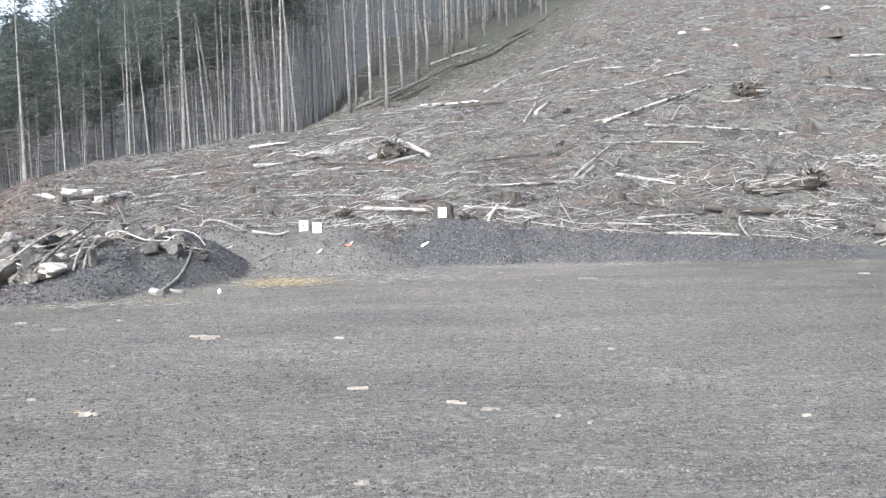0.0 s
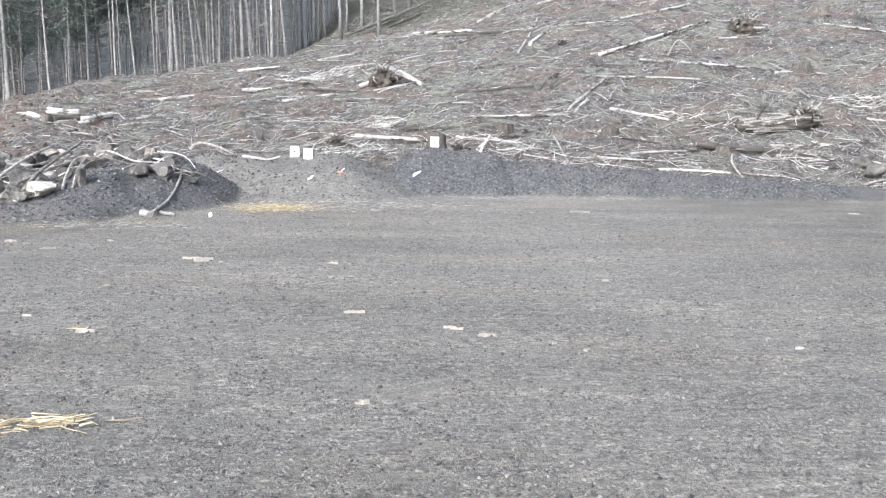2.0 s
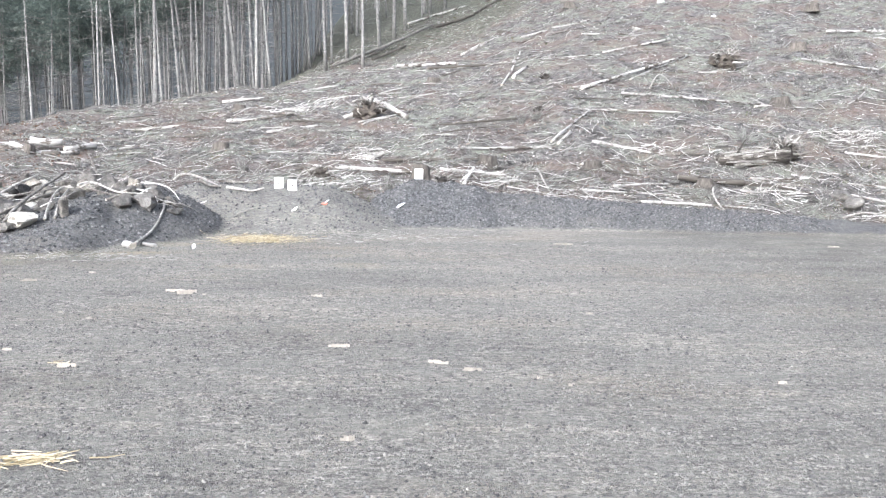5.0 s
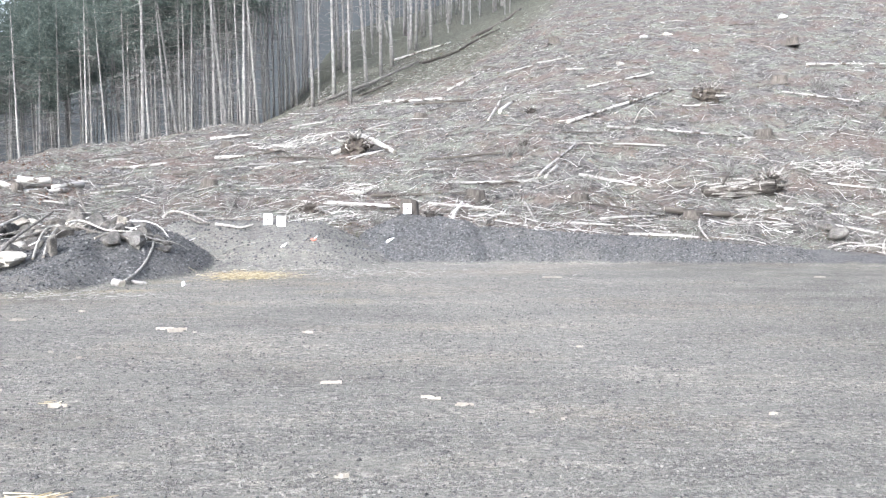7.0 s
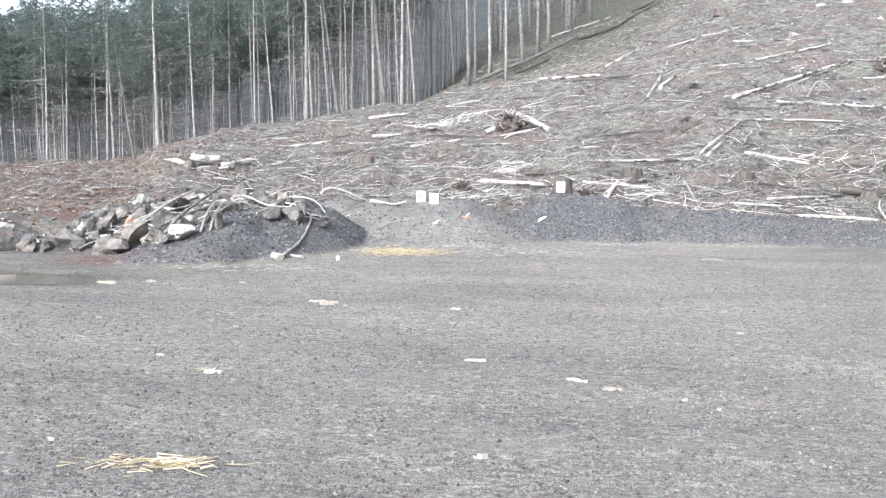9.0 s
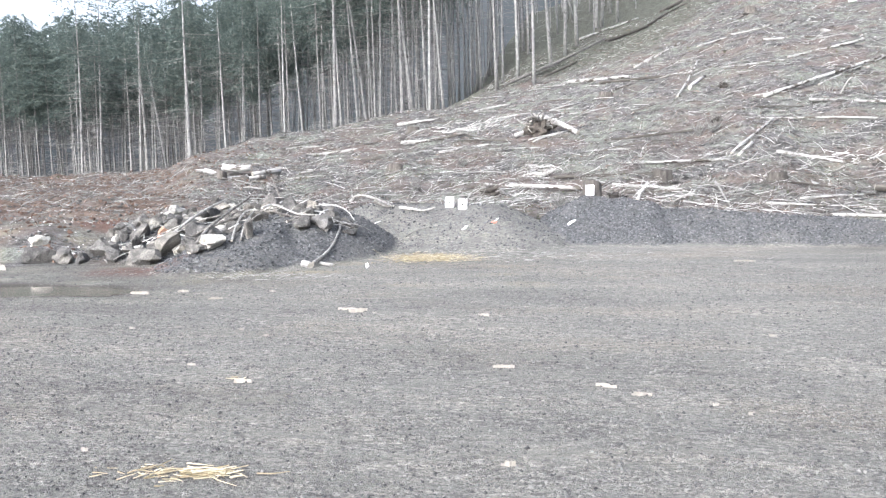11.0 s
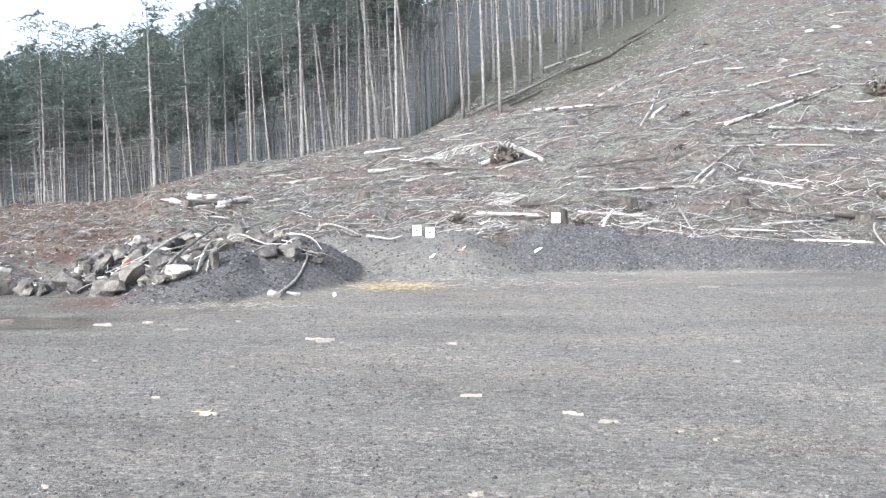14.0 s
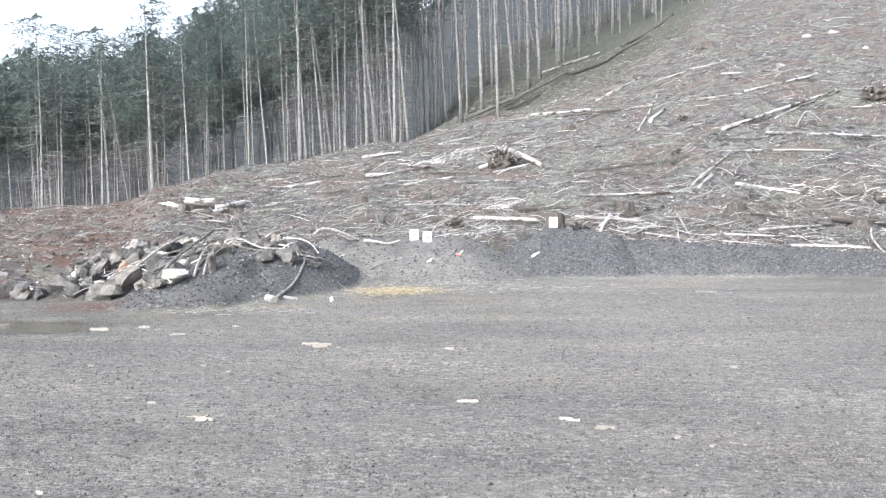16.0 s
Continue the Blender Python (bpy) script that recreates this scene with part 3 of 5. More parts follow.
def build_backdrop():
    """Added ridge-shaped sheet far behind the stand; its glow stands in for haze."""
    bm = bmesh.new()
    low, top = [], []
    for i in range(61):
        a = radians(-80 + 130 * i / 60)
        h = 0.6 * treetop(math.tan(max(-1.4, min(1.2, a))), 165) + 2.0 * math.sin(i * 1.9) + 1.3 * math.sin(i * 4.3)
        low.append(bm.verts.new((165 * math.sin(a), 165 * math.cos(a), -20)))
        top.append(bm.verts.new((165 * math.sin(a), 165 * math.cos(a), h)))
    for i in range(60):
        bm.faces.new((low[i], low[i + 1], top[i + 1], top[i]))
    k = Nodes("haze_glow", 1.0)
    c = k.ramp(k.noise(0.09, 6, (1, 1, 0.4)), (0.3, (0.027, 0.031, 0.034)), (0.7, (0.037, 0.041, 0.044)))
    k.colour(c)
    # emission lifts the gaps between trunks, as haze would
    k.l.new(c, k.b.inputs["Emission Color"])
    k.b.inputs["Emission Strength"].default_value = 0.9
    tagged(part("backdrop", bm, k.m), "blue grey glowing haze sheet in the distance behind the forest", "backdrop", kind="structure")


build_forest()
build_far_woods()
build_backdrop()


# ---- logs, stumps and roots ----
def aim(p, q):
    """The pose of a piece that lies from p to q along its own z axis."""
    p, q = Vector(p), Vector(q)
    return Matrix.Translation(p) @ (q - p).to_track_quat("Z", "Y").to_matrix().to_4x4()


def log(x0, y0, x1, y1, r0, r1=None, material=None, label="bleached fallen log lying on the cleared slope", name="log", lift0=0.0, lift1=0.0, bow=0.04, stubs=0, seed=None, group="logs on the slope", uneven=0.1, cap=None):
    """A fallen log or pole from one place on the ground to another, with its broken branch stubs."""
    rnd = random.Random(seed if seed is not None else int(1000 * (x0 + 31 * y0)) % 99991)
    r1 = r0 * 0.7 if r1 is None else r1
    p = Vector((x0, y0, z_at(x0, y0) + r0 * 0.7 + lift0))
    q = Vector((x1, y1, z_at(x1, y1) + r1 * 0.7 + lift1))
    # rest on the highest ground under it
    for k in range(1, 8):
        c = p.lerp(q, k / 8)
        need = z_at(c.x, c.y) + 0.2 * r0 - c.z
        if need > 0:
            p.z, q.z = p.z + need * 0.6, q.z + need * 0.6
    ln = (q - p).length
    n = max(4, min(10, int(ln / 0.5)))
    b = [rnd.uniform(-bow, bow) * ln * 0.5 for _ in range(2)]
    pts = [(b[0] * math.sin(3.14 * i / n) + rnd.uniform(-1, 1) * r0 * 0.25, b[1] * math.sin(3.14 * i / n) * 0.4 + rnd.uniform(-1, 1) * r0 * 0.15, ln * i / n) for i in range(n + 1)]
    rad = [(r0 + (r1 - r0) * i / n) * rnd.uniform(0.9, 1.1) for i in range(n + 1)]
    bm = bmesh.new()
    tube(bm, pts, rad, 9 if r0 > 0.06 else 7, uneven, rnd, cap_mat=1)
    ob = tagged(part(name, bm, [material or PALE, cap or CUT]), label, "log" if r0 > 0.035 else "branch", group)
    ob.matrix_world = aim(p, q)
    for _ in range(stubs):
        t, a, s = rnd.uniform(0.15, 0.9), rnd.uniform(0, 3.14), rnd.uniform(1.5, 4) * r0
        c = Vector(pts[int(t * n)])
        bm = bmesh.new()
        d = Vector((math.cos(a), math.sin(a), rnd.uniform(0.2, 0.9)))
        tube(bm, [c, c + d * s * 0.5, c + d * s + Vector((0, 0, s * 0.2))], [r0 * 0.32, r0 * 0.24, r0 * 0.1], 6, 0.15, rnd)
        part("branch_stub", bm, material or PALE, ob)
    return ob


def curved_branch(points, r0, r1, material, label, sides=7, name="branch", group="", sag=True, seed=1):
    """A bent branch through places given as x, y and height over the ground."""
    rnd = random.Random(seed)
    pts = [Vector((x, y, z_at(x, y) + h)) for x, y, h in points]
    fine = []
    for i in range(len(pts) - 1):
        a, b, c, d = pts[max(i - 1, 0)], pts[i], pts[i + 1], pts[min(i + 2, len(pts) - 1)]
        for k in range(4):
            t = k / 4
            fine.append(0.5 * (2 * b + (c - a) * t + (2 * a - 5 * b + 4 * c - d) * t * t + (3 * b - a - 3 * c + d) * t ** 3))
    fine.append(pts[-1])
    n = len(fine) - 1
    base = fine[0].copy()
    bm = bmesh.new()
    tube(bm, [p - base for p in fine], [(r0 + (r1 - r0) * i / n) * rnd.uniform(0.88, 1.12) for i in range(n + 1)], sides, 0.1, rnd, cap_mat=1)
    ob = tagged(part(name, bm, [material, CUT]), label, "branch", group)
    ob.location = base
    return ob


def stump(x, y, r, h, label="sawn dark-barked tree stump on the cleared slope", seed=1, tilt=0.0, material=None):
    rnd = random.Random(seed)
    ob = tagged(new("tree_stump"), label, "stump", "stumps on the slope")
    ob.matrix_world = pose(x, y, z_at(x, y) - 0.06, tilt, tilt * 0.6, rnd.uniform(0, 360))
    sides, rings = 18, []
    bm = bmesh.new()
    ph = [rnd.uniform(0, 6.28) for _ in range(3)]
    for k, (f, w) in enumerate(((0, 1.5), (0.25, 1.18), (0.6, 1.02), (1.0, 0.96), (1.03, 0.9))):
        ring = []
        for s in range(sides):
            a = s * 6.2832 / sides
            root = (1 - f) ** 2 * 0.35 * (math.sin(4 * a + ph[0]) + 0.5 * math.sin(7 * a + ph[1])) if f < 1 else 0
            rr = r * (w + root) * (1 + 0.05 * math.sin(9 * a + ph[2]) + rnd.uniform(-0.03, 0.03))
            ring.append(bm.verts.new((rr * math.cos(a), rr * math.sin(a), (h + 0.06) * f + (0.1 * h * math.cos(a + ph[1]) if f >= 1 else 0))))
        rings.append(ring)
    for a, b in zip(rings, rings[1:]):
        for s in range(sides):
            bm.faces.new((a[s], a[(s + 1) % sides], b[(s + 1) % sides], b[s]))
    part("bark", bm, material or STUMP_BARK, ob)
    bm = bmesh.new()
    ring = [bm.verts.new((r * 0.9 * math.cos(s * 6.2832 / sides), r * 0.9 * math.sin(s * 6.2832 / sides), (h + 0.06) * 1.035 + 0.1 * h * math.cos(s * 6.2832 / sides + ph[1]))) for s in range(sides)]
    mid = bm.verts.new((rnd.uniform(-0.2, 0.2) * r, rnd.uniform(-0.2, 0.2) * r, (h + 0.06) * 1.05))
    for s in range(sides):
        bm.faces.new((ring[s], ring[(s + 1) % sides], mid))
    part("cut_top", bm, ROTTEN, ob, "weathered sawn top")
    return ob


def lump(r, seed, squash=(1, 1, 1), rough=0.25, sub=2, facets=0.0):
    """An uneven lump: a ball pushed about by noise, cut by a few flat planes."""
    bm = bmesh.new()
    bmesh.ops.create_icosphere(bm, subdivisions=sub, radius=1.0)
    rnd = random.Random(seed)
    cuts = [(Vector((rnd.gauss(0, 1), rnd.gauss(0, 1), rnd.gauss(0, 1))).normalized(), rnd.uniform(0.36, 0.8)) for _ in range(int(facets))]
    off = Vector((seed * 3.7 % 50, seed * 1.3 % 50, 0))
    for v in bm.verts:
        d = v.co.normalized()
        s = 1 + rough * noise.noise(d * 1.3 + off) + rough * 0.5 * noise.noise(d * 3.1 + off)
        for nrm, lim in cuts:
            k = d.dot(nrm) * s
            if k > lim:
                s *= lim / k
        v.co = Vector((d.x * squash[0], d.y * squash[1], d.z * squash[2])) * (s * r)
    return bm


def root_wad(x, y, r, seed, label="upturned root wad of dark earth and pale broken roots", count=16, turn=0):
    count = int(count * 1.4)
    rnd = random.Random(seed)
    ob = tagged(new("root_wad"), label, "root wad", "root wads on the slope")
    ob.matrix_world = pose(x, y, z_at(x, y) - 0.08, 0, 0, turn)
    bm = lump(r * 0.5, seed, (1.15, 0.7, 0.7), 0.9, 3)
    bmesh.ops.translate(bm, vec=(0, 0, r * 0.42), verts=bm.verts)
    part("earth", bm, EARTH, ob, "clotted dark earth and rot", False)
    for i in range(count):
        a = rnd.uniform(0, 6.28)
        d = Vector((math.cos(a), rnd.uniform(-0.8, 0.3), abs(math.sin(a)) * 0.9 + rnd.uniform(-0.35, 0.2))).normalized()
        c = Vector((0, 0, r * 0.42)) + d * r * 0.4
        s = r * rnd.uniform(0.22, 0.6)
        w = Vector((rnd.uniform(-1, 1), rnd.uniform(-1, 1), rnd.uniform(-0.9, 0.5)))
        pts = [c, c + d * s * 0.5 + w * s * 0.15, c + d * s * 0.8 + w * s * 0.45, c + d * s * 0.9 + w * s * 0.95]
        for p in pts:
            p.z = max(p.z, 0.03)
        k = r * rnd.uniform(0.022, 0.075)
        bm = bmesh.new()
        tube(bm, pts, [k, k * 0.8, k * 0.6, k * 0.25], 6, 0.15, rnd)
        part("root", bm, BENT if rnd.random() < 0.45 else GREYED, ob)
    return ob


# long poles and logs on the slope
log(-3.30, 27.4, -0.75, 26.75, 0.065, 0.055, stubs=2, label="long pale barkless log lying behind the gravel bank")
log(-0.15, 26.6, 2.13, 26.32, 0.06, 0.04, stubs=1, label="long pale barkless pole lying behind the gravel bank")
log(-2.0, 28.2, 1.09, 28.0, 0.06, 0.04, STUMP_BARK, "dark barked log lying along the foot of the slope", stubs=3)
log(0.29, 29.06, 3.62, 29.54, 0.042, 0.05)
log(3.63, 29.91, 5.45, 33.27, 0.055, 0.045, lift1=0.15, label="pale split log slanting up the slope")
log(3.83, 29.7, 4.37, 30.7, 0.06, 0.05, label="short pale split log on the slope")
log(5.04, 30.07, 7.29, 29.1, 0.055, 0.035, stubs=2)
log(7.16, 26.83, 9.08, 26.44, 0.10, 0.085, BARKED, "dark rotting log propped on a stump", lift0=0.16, lift1=0.1, stubs=2)
log(9.0, 26.5, 10.6, 26.3, 0.07, 0.04, BARKED, "dark rotting pole among dry branches", lift0=0.08)
log(5.7, 37.0, 11.82, 43.62, 0.085, 0.05, label="long bleached log slanting up the slope", stubs=2)
log(8.2, 39.4, 11.96, 43.5, 0.05, 0.03, label="long bleached log lying beside its twin")
log(7.18, 36.14, 12.56, 35.18, 0.06, 0.03, stubs=2, label="long bleached pole lying across the slope")
log(9.8, 35.9, 12.9, 35.3, 0.05, 0.03, label="thin bleached pole lying across the slope")
log(-2.7, 49.13, 0.61, 47.87, 0.095, 0.075, label="thick bleached log at the shoulder of the slope")
log(0.60, 47.06, 7.75, 44.87, 0.06, 0.04, label="long thin bleached log across the slope", stubs=2)
log(-1.0, 47.4, 2.6, 46.4, 0.075, 0.06, BARKED, "greyed log half sunk in the slope")
log(2.55, 40.3, 3.9, 46.6, 0.05, 0.04, lift1=0.5, label="pale pole leaning up the slope")
log(3.15, 41.53, 3.98, 43.62, 0.09, 0.06, label="short pale broken log on the slope")
log(-2.95, 36.4, -1.55, 35.4, 0.12, 0.10, label="thick pale log snapped from an upturned root", lift0=0.55, lift1=0.05, stubs=2)
log(-4.2, 36.6, -3.1, 36.3, 0.10, 0.08, label="pale broken log at an upturned root", lift1=0.4)
log(-9.22, 37.16, -7.82, 36.36, 0.085, 0.06)
log(-8.4, 36.2, -6.4, 37.0, 0.05, 0.035, BARKED, "greyed pole lying in dead grass")
log(-12.4, 36.0, -11.0, 36.3, 0.07, 0.06)
log(-7.0, 34.4, -5.0, 35.0, 0.05, 0.035)
log(-10.6, 33.6, -9.2, 34.0, 0.045, 0.03, BARKED, "greyed pole lying in dead grass")
log(-6.6, 40.8, -4.9, 41.6, 0.06, 0.05)
log(-10.9, 43.0, -8.8, 43.4, 0.08, 0.05, label="pale brash log at the crest of the slope")
log(-7.6, 46.6, -5.6, 47.2, 0.06, 0.05, label="pale brash log at the crest of the slope")
log(12.0, 47.6, 8.0, 45.4, 0.06, 0.05)
log(4.4, 52.5, 8.8, 55.0, 0.06, 0.05)
log(7.5, 49.5, 10.5, 49.9, 0.06, 0.04)
log(0.9, 53.0, 3.6, 55.6, 0.07, 0.05, label="pale brash pole high on the slope")
log(17.0, 42.5, 20.2, 41.0, 0.06, 0.04)
log(20.5, 48.0, 25.5, 49.0, 0.08, 0.05)
log(9.0, 33.6, 5.0, 34.2, 0.035, 0.025)
log(-0.5, 34.0, 3.2, 33.6, 0.05, 0.035, BARKED, "greyed pole lying across the slope")
log(13.6, 29.8, 17.6, 28.6, 0.035, 0.025, label="thin bleached pole lying across the slope")
# fallen trees along the forest edge
WIND = "long grey windfall trunk along the forest edge"
log(-6.7, 54.9, -1.1, 68.0, 0.10, 0.08, GREYED, WIND, lift0=0.15, lift1=0.2, stubs=4, group="windfalls", cap=BARKED)
log(-6.9, 53.4, -4.4, 60.3, 0.07, 0.05, GREYED, WIND, lift0=0.1, lift1=0.2, stubs=2, group="windfalls", cap=BARKED)
log(-3.3, 75.5, 1.6, 79.0, 0.10, 0.06, PALE, "pale windfall pole along the forest edge", lift0=0.1, lift1=0.1, group="windfalls")
log(3.5, 79.5, 9.5, 95.5, 0.17, 0.13, BARKED, "dark barked windfall trunk climbing the forest edge", lift1=0.1, stubs=3, group="windfalls", cap=BARKED)
log(-4.7, 56.2, -2.8, 60.2, 0.08, 0.06, BARKED, "dark windfall pole at the forest edge", lift1=0.1, stubs=2, group="windfalls", cap=BARKED)
log(-6.0, 54.6, -3.2, 62.5, 0.05, 0.04, GREYED, "grey windfall pole among the firs", lift1=0.5, group="windfalls", cap=BARKED)
log(-1.0, 68.4, 2.2, 72.0, 0.13, 0.1, BARKED, "dark windfall trunk half sunk in the bank", lift1=0.0, stubs=2, group="windfalls", cap=BARKED)
log(2.2, 72.4, 6.2, 82.0, 0.09, 0.06, BARKED, "dark windfall pole along the bank", stubs=2, group="windfalls", cap=BARKED)
# poles along the foot of the slope
log(4.96, 25.61, 7.12, 26.66, 0.04, 0.025)
log(4.0, 25.3, 7.2, 25.5, 0.03, 0.02)
log(5.6, 24.75, 8.87, 24.89, 0.04, 0.03, label="thin pale pole at the edge of the gravel")
log(6.4, 25.2, 8.0, 24.7, 0.03, 0.02)
log(0.0, 25.64, 2.13, 26.22, 0.045, 0.03, BARKED, "greyed stick behind the gravel bank")
log(0.55, 25.25, 0.86, 25.95, 0.06, 0.045, lift1=0.2, label="short pale split stick standing in brash")
log(-4.65, 27.9, -3.88, 25.85, 0.03, 0.02, BARKED, "thin dark stick leaning in brash", lift0=0.3)
log(1.8, 25.2, 3.2, 24.75, 0.025, 0.02)
curved_branch([(2.79, 26.6, 0.25), (2.8, 25.9, 0.3), (3.0, 25.0, 0.06), (3.15, 24.6, 0.03)], 0.035, 0.02, BENT, "curved pale barkless branch at the foot of the slope")
curved_branch([(7.80, 25.3, 0.42), (7.72, 25.0, 0.3), (7.85, 24.6, 0.12), (8.1, 24.3, 0.03)], 0.03, 0.02, BENT, "curved pale branch hanging over the gravel edge")
curved_branch([(9.9, 26.0, 0.3), (10.7, 25.8, 0.35), (10.9, 25.2, 0.2), (10.4, 24.6, 0.06), (9.5, 24.3, 0.03)], 0.02, 0.014, GREYED, "curved pale branch beside dry brash")
curved_branch([(11.3, 24.6, 0.05), (12.0, 24.7, 0.18), (12.9, 24.6, 0.1), (13.4, 24.4, 0.03)], 0.03, 0.02, BENT, "pale branch lying over stones")
curved_branch([(12.6, 24.0, 0.0), (12.65, 24.1, 0.4), (13.1, 24.2, 0.55), (13.5, 24.2, 0.3)], 0.03, 0.02, BENT, "pale arched branch rising from the stones")
curved_branch([(8.6, 37.4, 0.1), (9.1, 37.8, 0.5), (9.7, 37.9, 0.3)], 0.03, 0.02, BENT, "pale arched root on the slope")
curved_branch([(11.6, 31.6, 0.05), (11.9, 31.8, 0.35), (12.4, 31.7, 0.1)], 0.03, 0.02, BENT, "pale arched root on the slope")

# the great rotten log with its torn root end
old = log(8.85, 28.4, 11.2, 28.8, 0.17, 0.33, ROTTEN, "thick rotten splintered log with torn root end", bow=0.02, stubs=3, seed=4, uneven=0.28, cap=ROTTEN)
for i in range(60):
    rr = random.Random(300 + i)
    a, t = rr.uniform(0, 6.28), rr.uniform(0.0, 1.6)
    c = Vector((0.22 * math.cos(a), 0.22 * math.sin(a), t))
    bm = bmesh.new()
    tube(bm, [c, c + Vector((0.03 * math.cos(a), 0.03 * math.sin(a), 0.35)), c + Vector((0.05 * math.cos(a), 0.05 * math.sin(a), rr.uniform(0.5, 0.9)))], [0.02, 0.03, 0.008], 5, 0.2, rr)
    part("splinter", bm, BENT if rr.random() < 0.75 else ROTTEN, old)
root_wad(11.15, 28.95, 0.85, 41, "torn root end of a rotten log, dark with pale splinters", 30)
root_wad(12.94, 41.3, 0.95, 42, count=20)
root_wad(-3.15, 35.9, 0.95, 43, count=24)
root_wad(-3.70, 26.1, 0.42, 44, "small pale-rooted stump wad in brash", 16)
root_wad(-0.05, 23.85, 0.42, 45, "small dark root wad on the gravel bank", 18)
root_wad(4.6, 41.0, 0.38, 46, "small grey root wad on the slope", 12)
root_wad(3.6, 34.4, 0.36, 47, "small grey root wad on the slope", 12)
stump(1.35, 27.5, 0.27, 0.34, seed=1)
stump(4.60, 27.2, 0.27, 0.22, seed=2)
stump(13.39, 35.33, 0.36, 0.36, seed=3)
stump(7.9, 26.45, 0.25, 0.2, seed=4, label="dark sawn stump under a rotting log")
stump(16.9, 31.6, 0.36, 0.45, seed=5)
stump(20.2, 38.2, 0.4, 0.4, seed=6)
stump(-0.66, 23.72, 0.25, 0.44, "upright dark stump standing on the gravel bank", seed=7, tilt=2)
stump(17.8, 45.0, 0.4, 0.4, seed=8)
stump(3.7, 58.0, 0.4, 0.35, seed=9)
stump(22.5, 55.0, 0.4, 0.45, seed=10)
stump(8.5, 62.0, 0.4, 0.4, seed=11)
stump(-7.8, 30.5, 0.28, 0.28, seed=12)
stump(-9.6, 41.0, 0.3, 0.3, seed=13)
stump(-0.6, 43.5, 0.33, 0.3, seed=14)

# sawn logs tipped in a heap on the left shoulder
LOGPILE = "short sawn pale logs heaped on the brown slope"
for x0, y0, x1, y1, r, up, mat in ((-15.2, 29.9, -14.45, 29.7, 0.12, 0.0, PALE), (-14.7, 29.6, -13.9, 29.5, 0.14, 0.0, PALE), (-14.1, 29.8, -13.05, 29.9, 0.165, 0.27, PALE), (-13.7, 29.3, -13.2, 29.9, 0.12, 0.0, PALE),
                                   (-13.5, 29.3, -12.95, 29.5, 0.12, 0.0, BARKED), (-13.1, 29.5, -12.5, 29.9, 0.11, 0.05, PALE), (-12.95, 29.8, -12.25, 30.7, 0.12, 0.1, PALE), (-14.1, 30.2, -12.9, 30.4, 0.13, 0.0, BARKED)):
    log(x0, y0, x1, y1, r * 0.82, r * 0.76, mat, LOGPILE, lift0=up, lift1=up, bow=0.01, group="sawn log heap")
stump(-13.85, 29.1, 0.17, 0.32, "dark upright log block beside sawn logs", seed=21, tilt=8)


def chip(x, y, length, width, turn, material=None, label="flat pale wood chip lying on the gravel", thick=0.018, seed=0, name="wood_chip", group="wood chips on the gravel"):
    rnd = random.Random(seed + int(100 * x))
    bm = bmesh.new()
    pieces = 1 if length < 0.09 or name != "wood_chip" else rnd.choice((3, 4, 5))
    for k in range(pieces):
        n, ln, wd = 4, length * (1 if k == 0 else rnd.uniform(0.35, 0.8)), width * (0.4 if pieces == 1 else rnd.uniform(0.08, 0.2))
        turn_k, ox, oy = (0 if pieces == 1 else rnd.gauss(0, 0.16)), (0 if k == 0 else rnd.uniform(-0.25, 0.25) * length), (0 if k == 0 else rnd.uniform(-0.35, 0.35) * width)
        top, low = [], []
        for i in range(n + 1):
            t = i / n * 2 - 1
            w = wd * 0.5 * (1 - abs(t) ** 2.2 * 0.8) * rnd.uniform(0.6, 1.2)
            for s in (-1, 1):
                px, py = t * ln / 2, s * w + wd * 0.3 * math.sin(2.5 * t + k)
                qx, qy = px * math.cos(turn_k) - py * math.sin(turn_k) + ox, px * math.sin(turn_k) + py * math.cos(turn_k) + oy
                top.append(bm.verts.new((qx, qy, thick * rnd.uniform(0.5, 1.3) + 0.004 * k)))
                low.append(bm.verts.new((qx, qy, -0.006)))
        for i in range(n):
            a, b, c, d = 2 * i, 2 * i + 1, 2 * i + 3, 2 * i + 2
            bm.faces.new((top[a], top[b], top[c], top[d]))
            bm.faces.new((low[d], low[c], low[b], low[a]))
            bm.faces.new((top[a], top[d], low[d], low[a]))
            bm.faces.new((top[b], low[b], low[c], top[c]))
        for e in (0, 2 * n):
            bm.faces.new((top[e], low[e], low[e + 1], top[e + 1]))
    bmesh.ops.recalc_face_normals(bm, faces=bm.faces)
    ob = tagged(part(name, bm, material or CUT, smooth_faces=False), label, "chip", group)
    ob.matrix_world = pose(x, y, z_at(x, y) + 0.004, 0, 0, turn)
    return ob


# ---- the rock and root heap ----
def rock(x, y, r, material, label, seed, squash=(1.1, 0.9, 0.75), lift=0.0, facets=5):
    ob = tagged(part("rock", lump(r * 1.15, seed, squash, 0.6, 3, facets + 1), material, smooth_faces=False), label, "rock", "tipped rocks beside the gravel heap")
    ob.matrix_world = pose(x, y, z_at(x, y) + r * squash[2] * 0.3 + lift, 0, 0, seed * 47 % 360)
    return ob


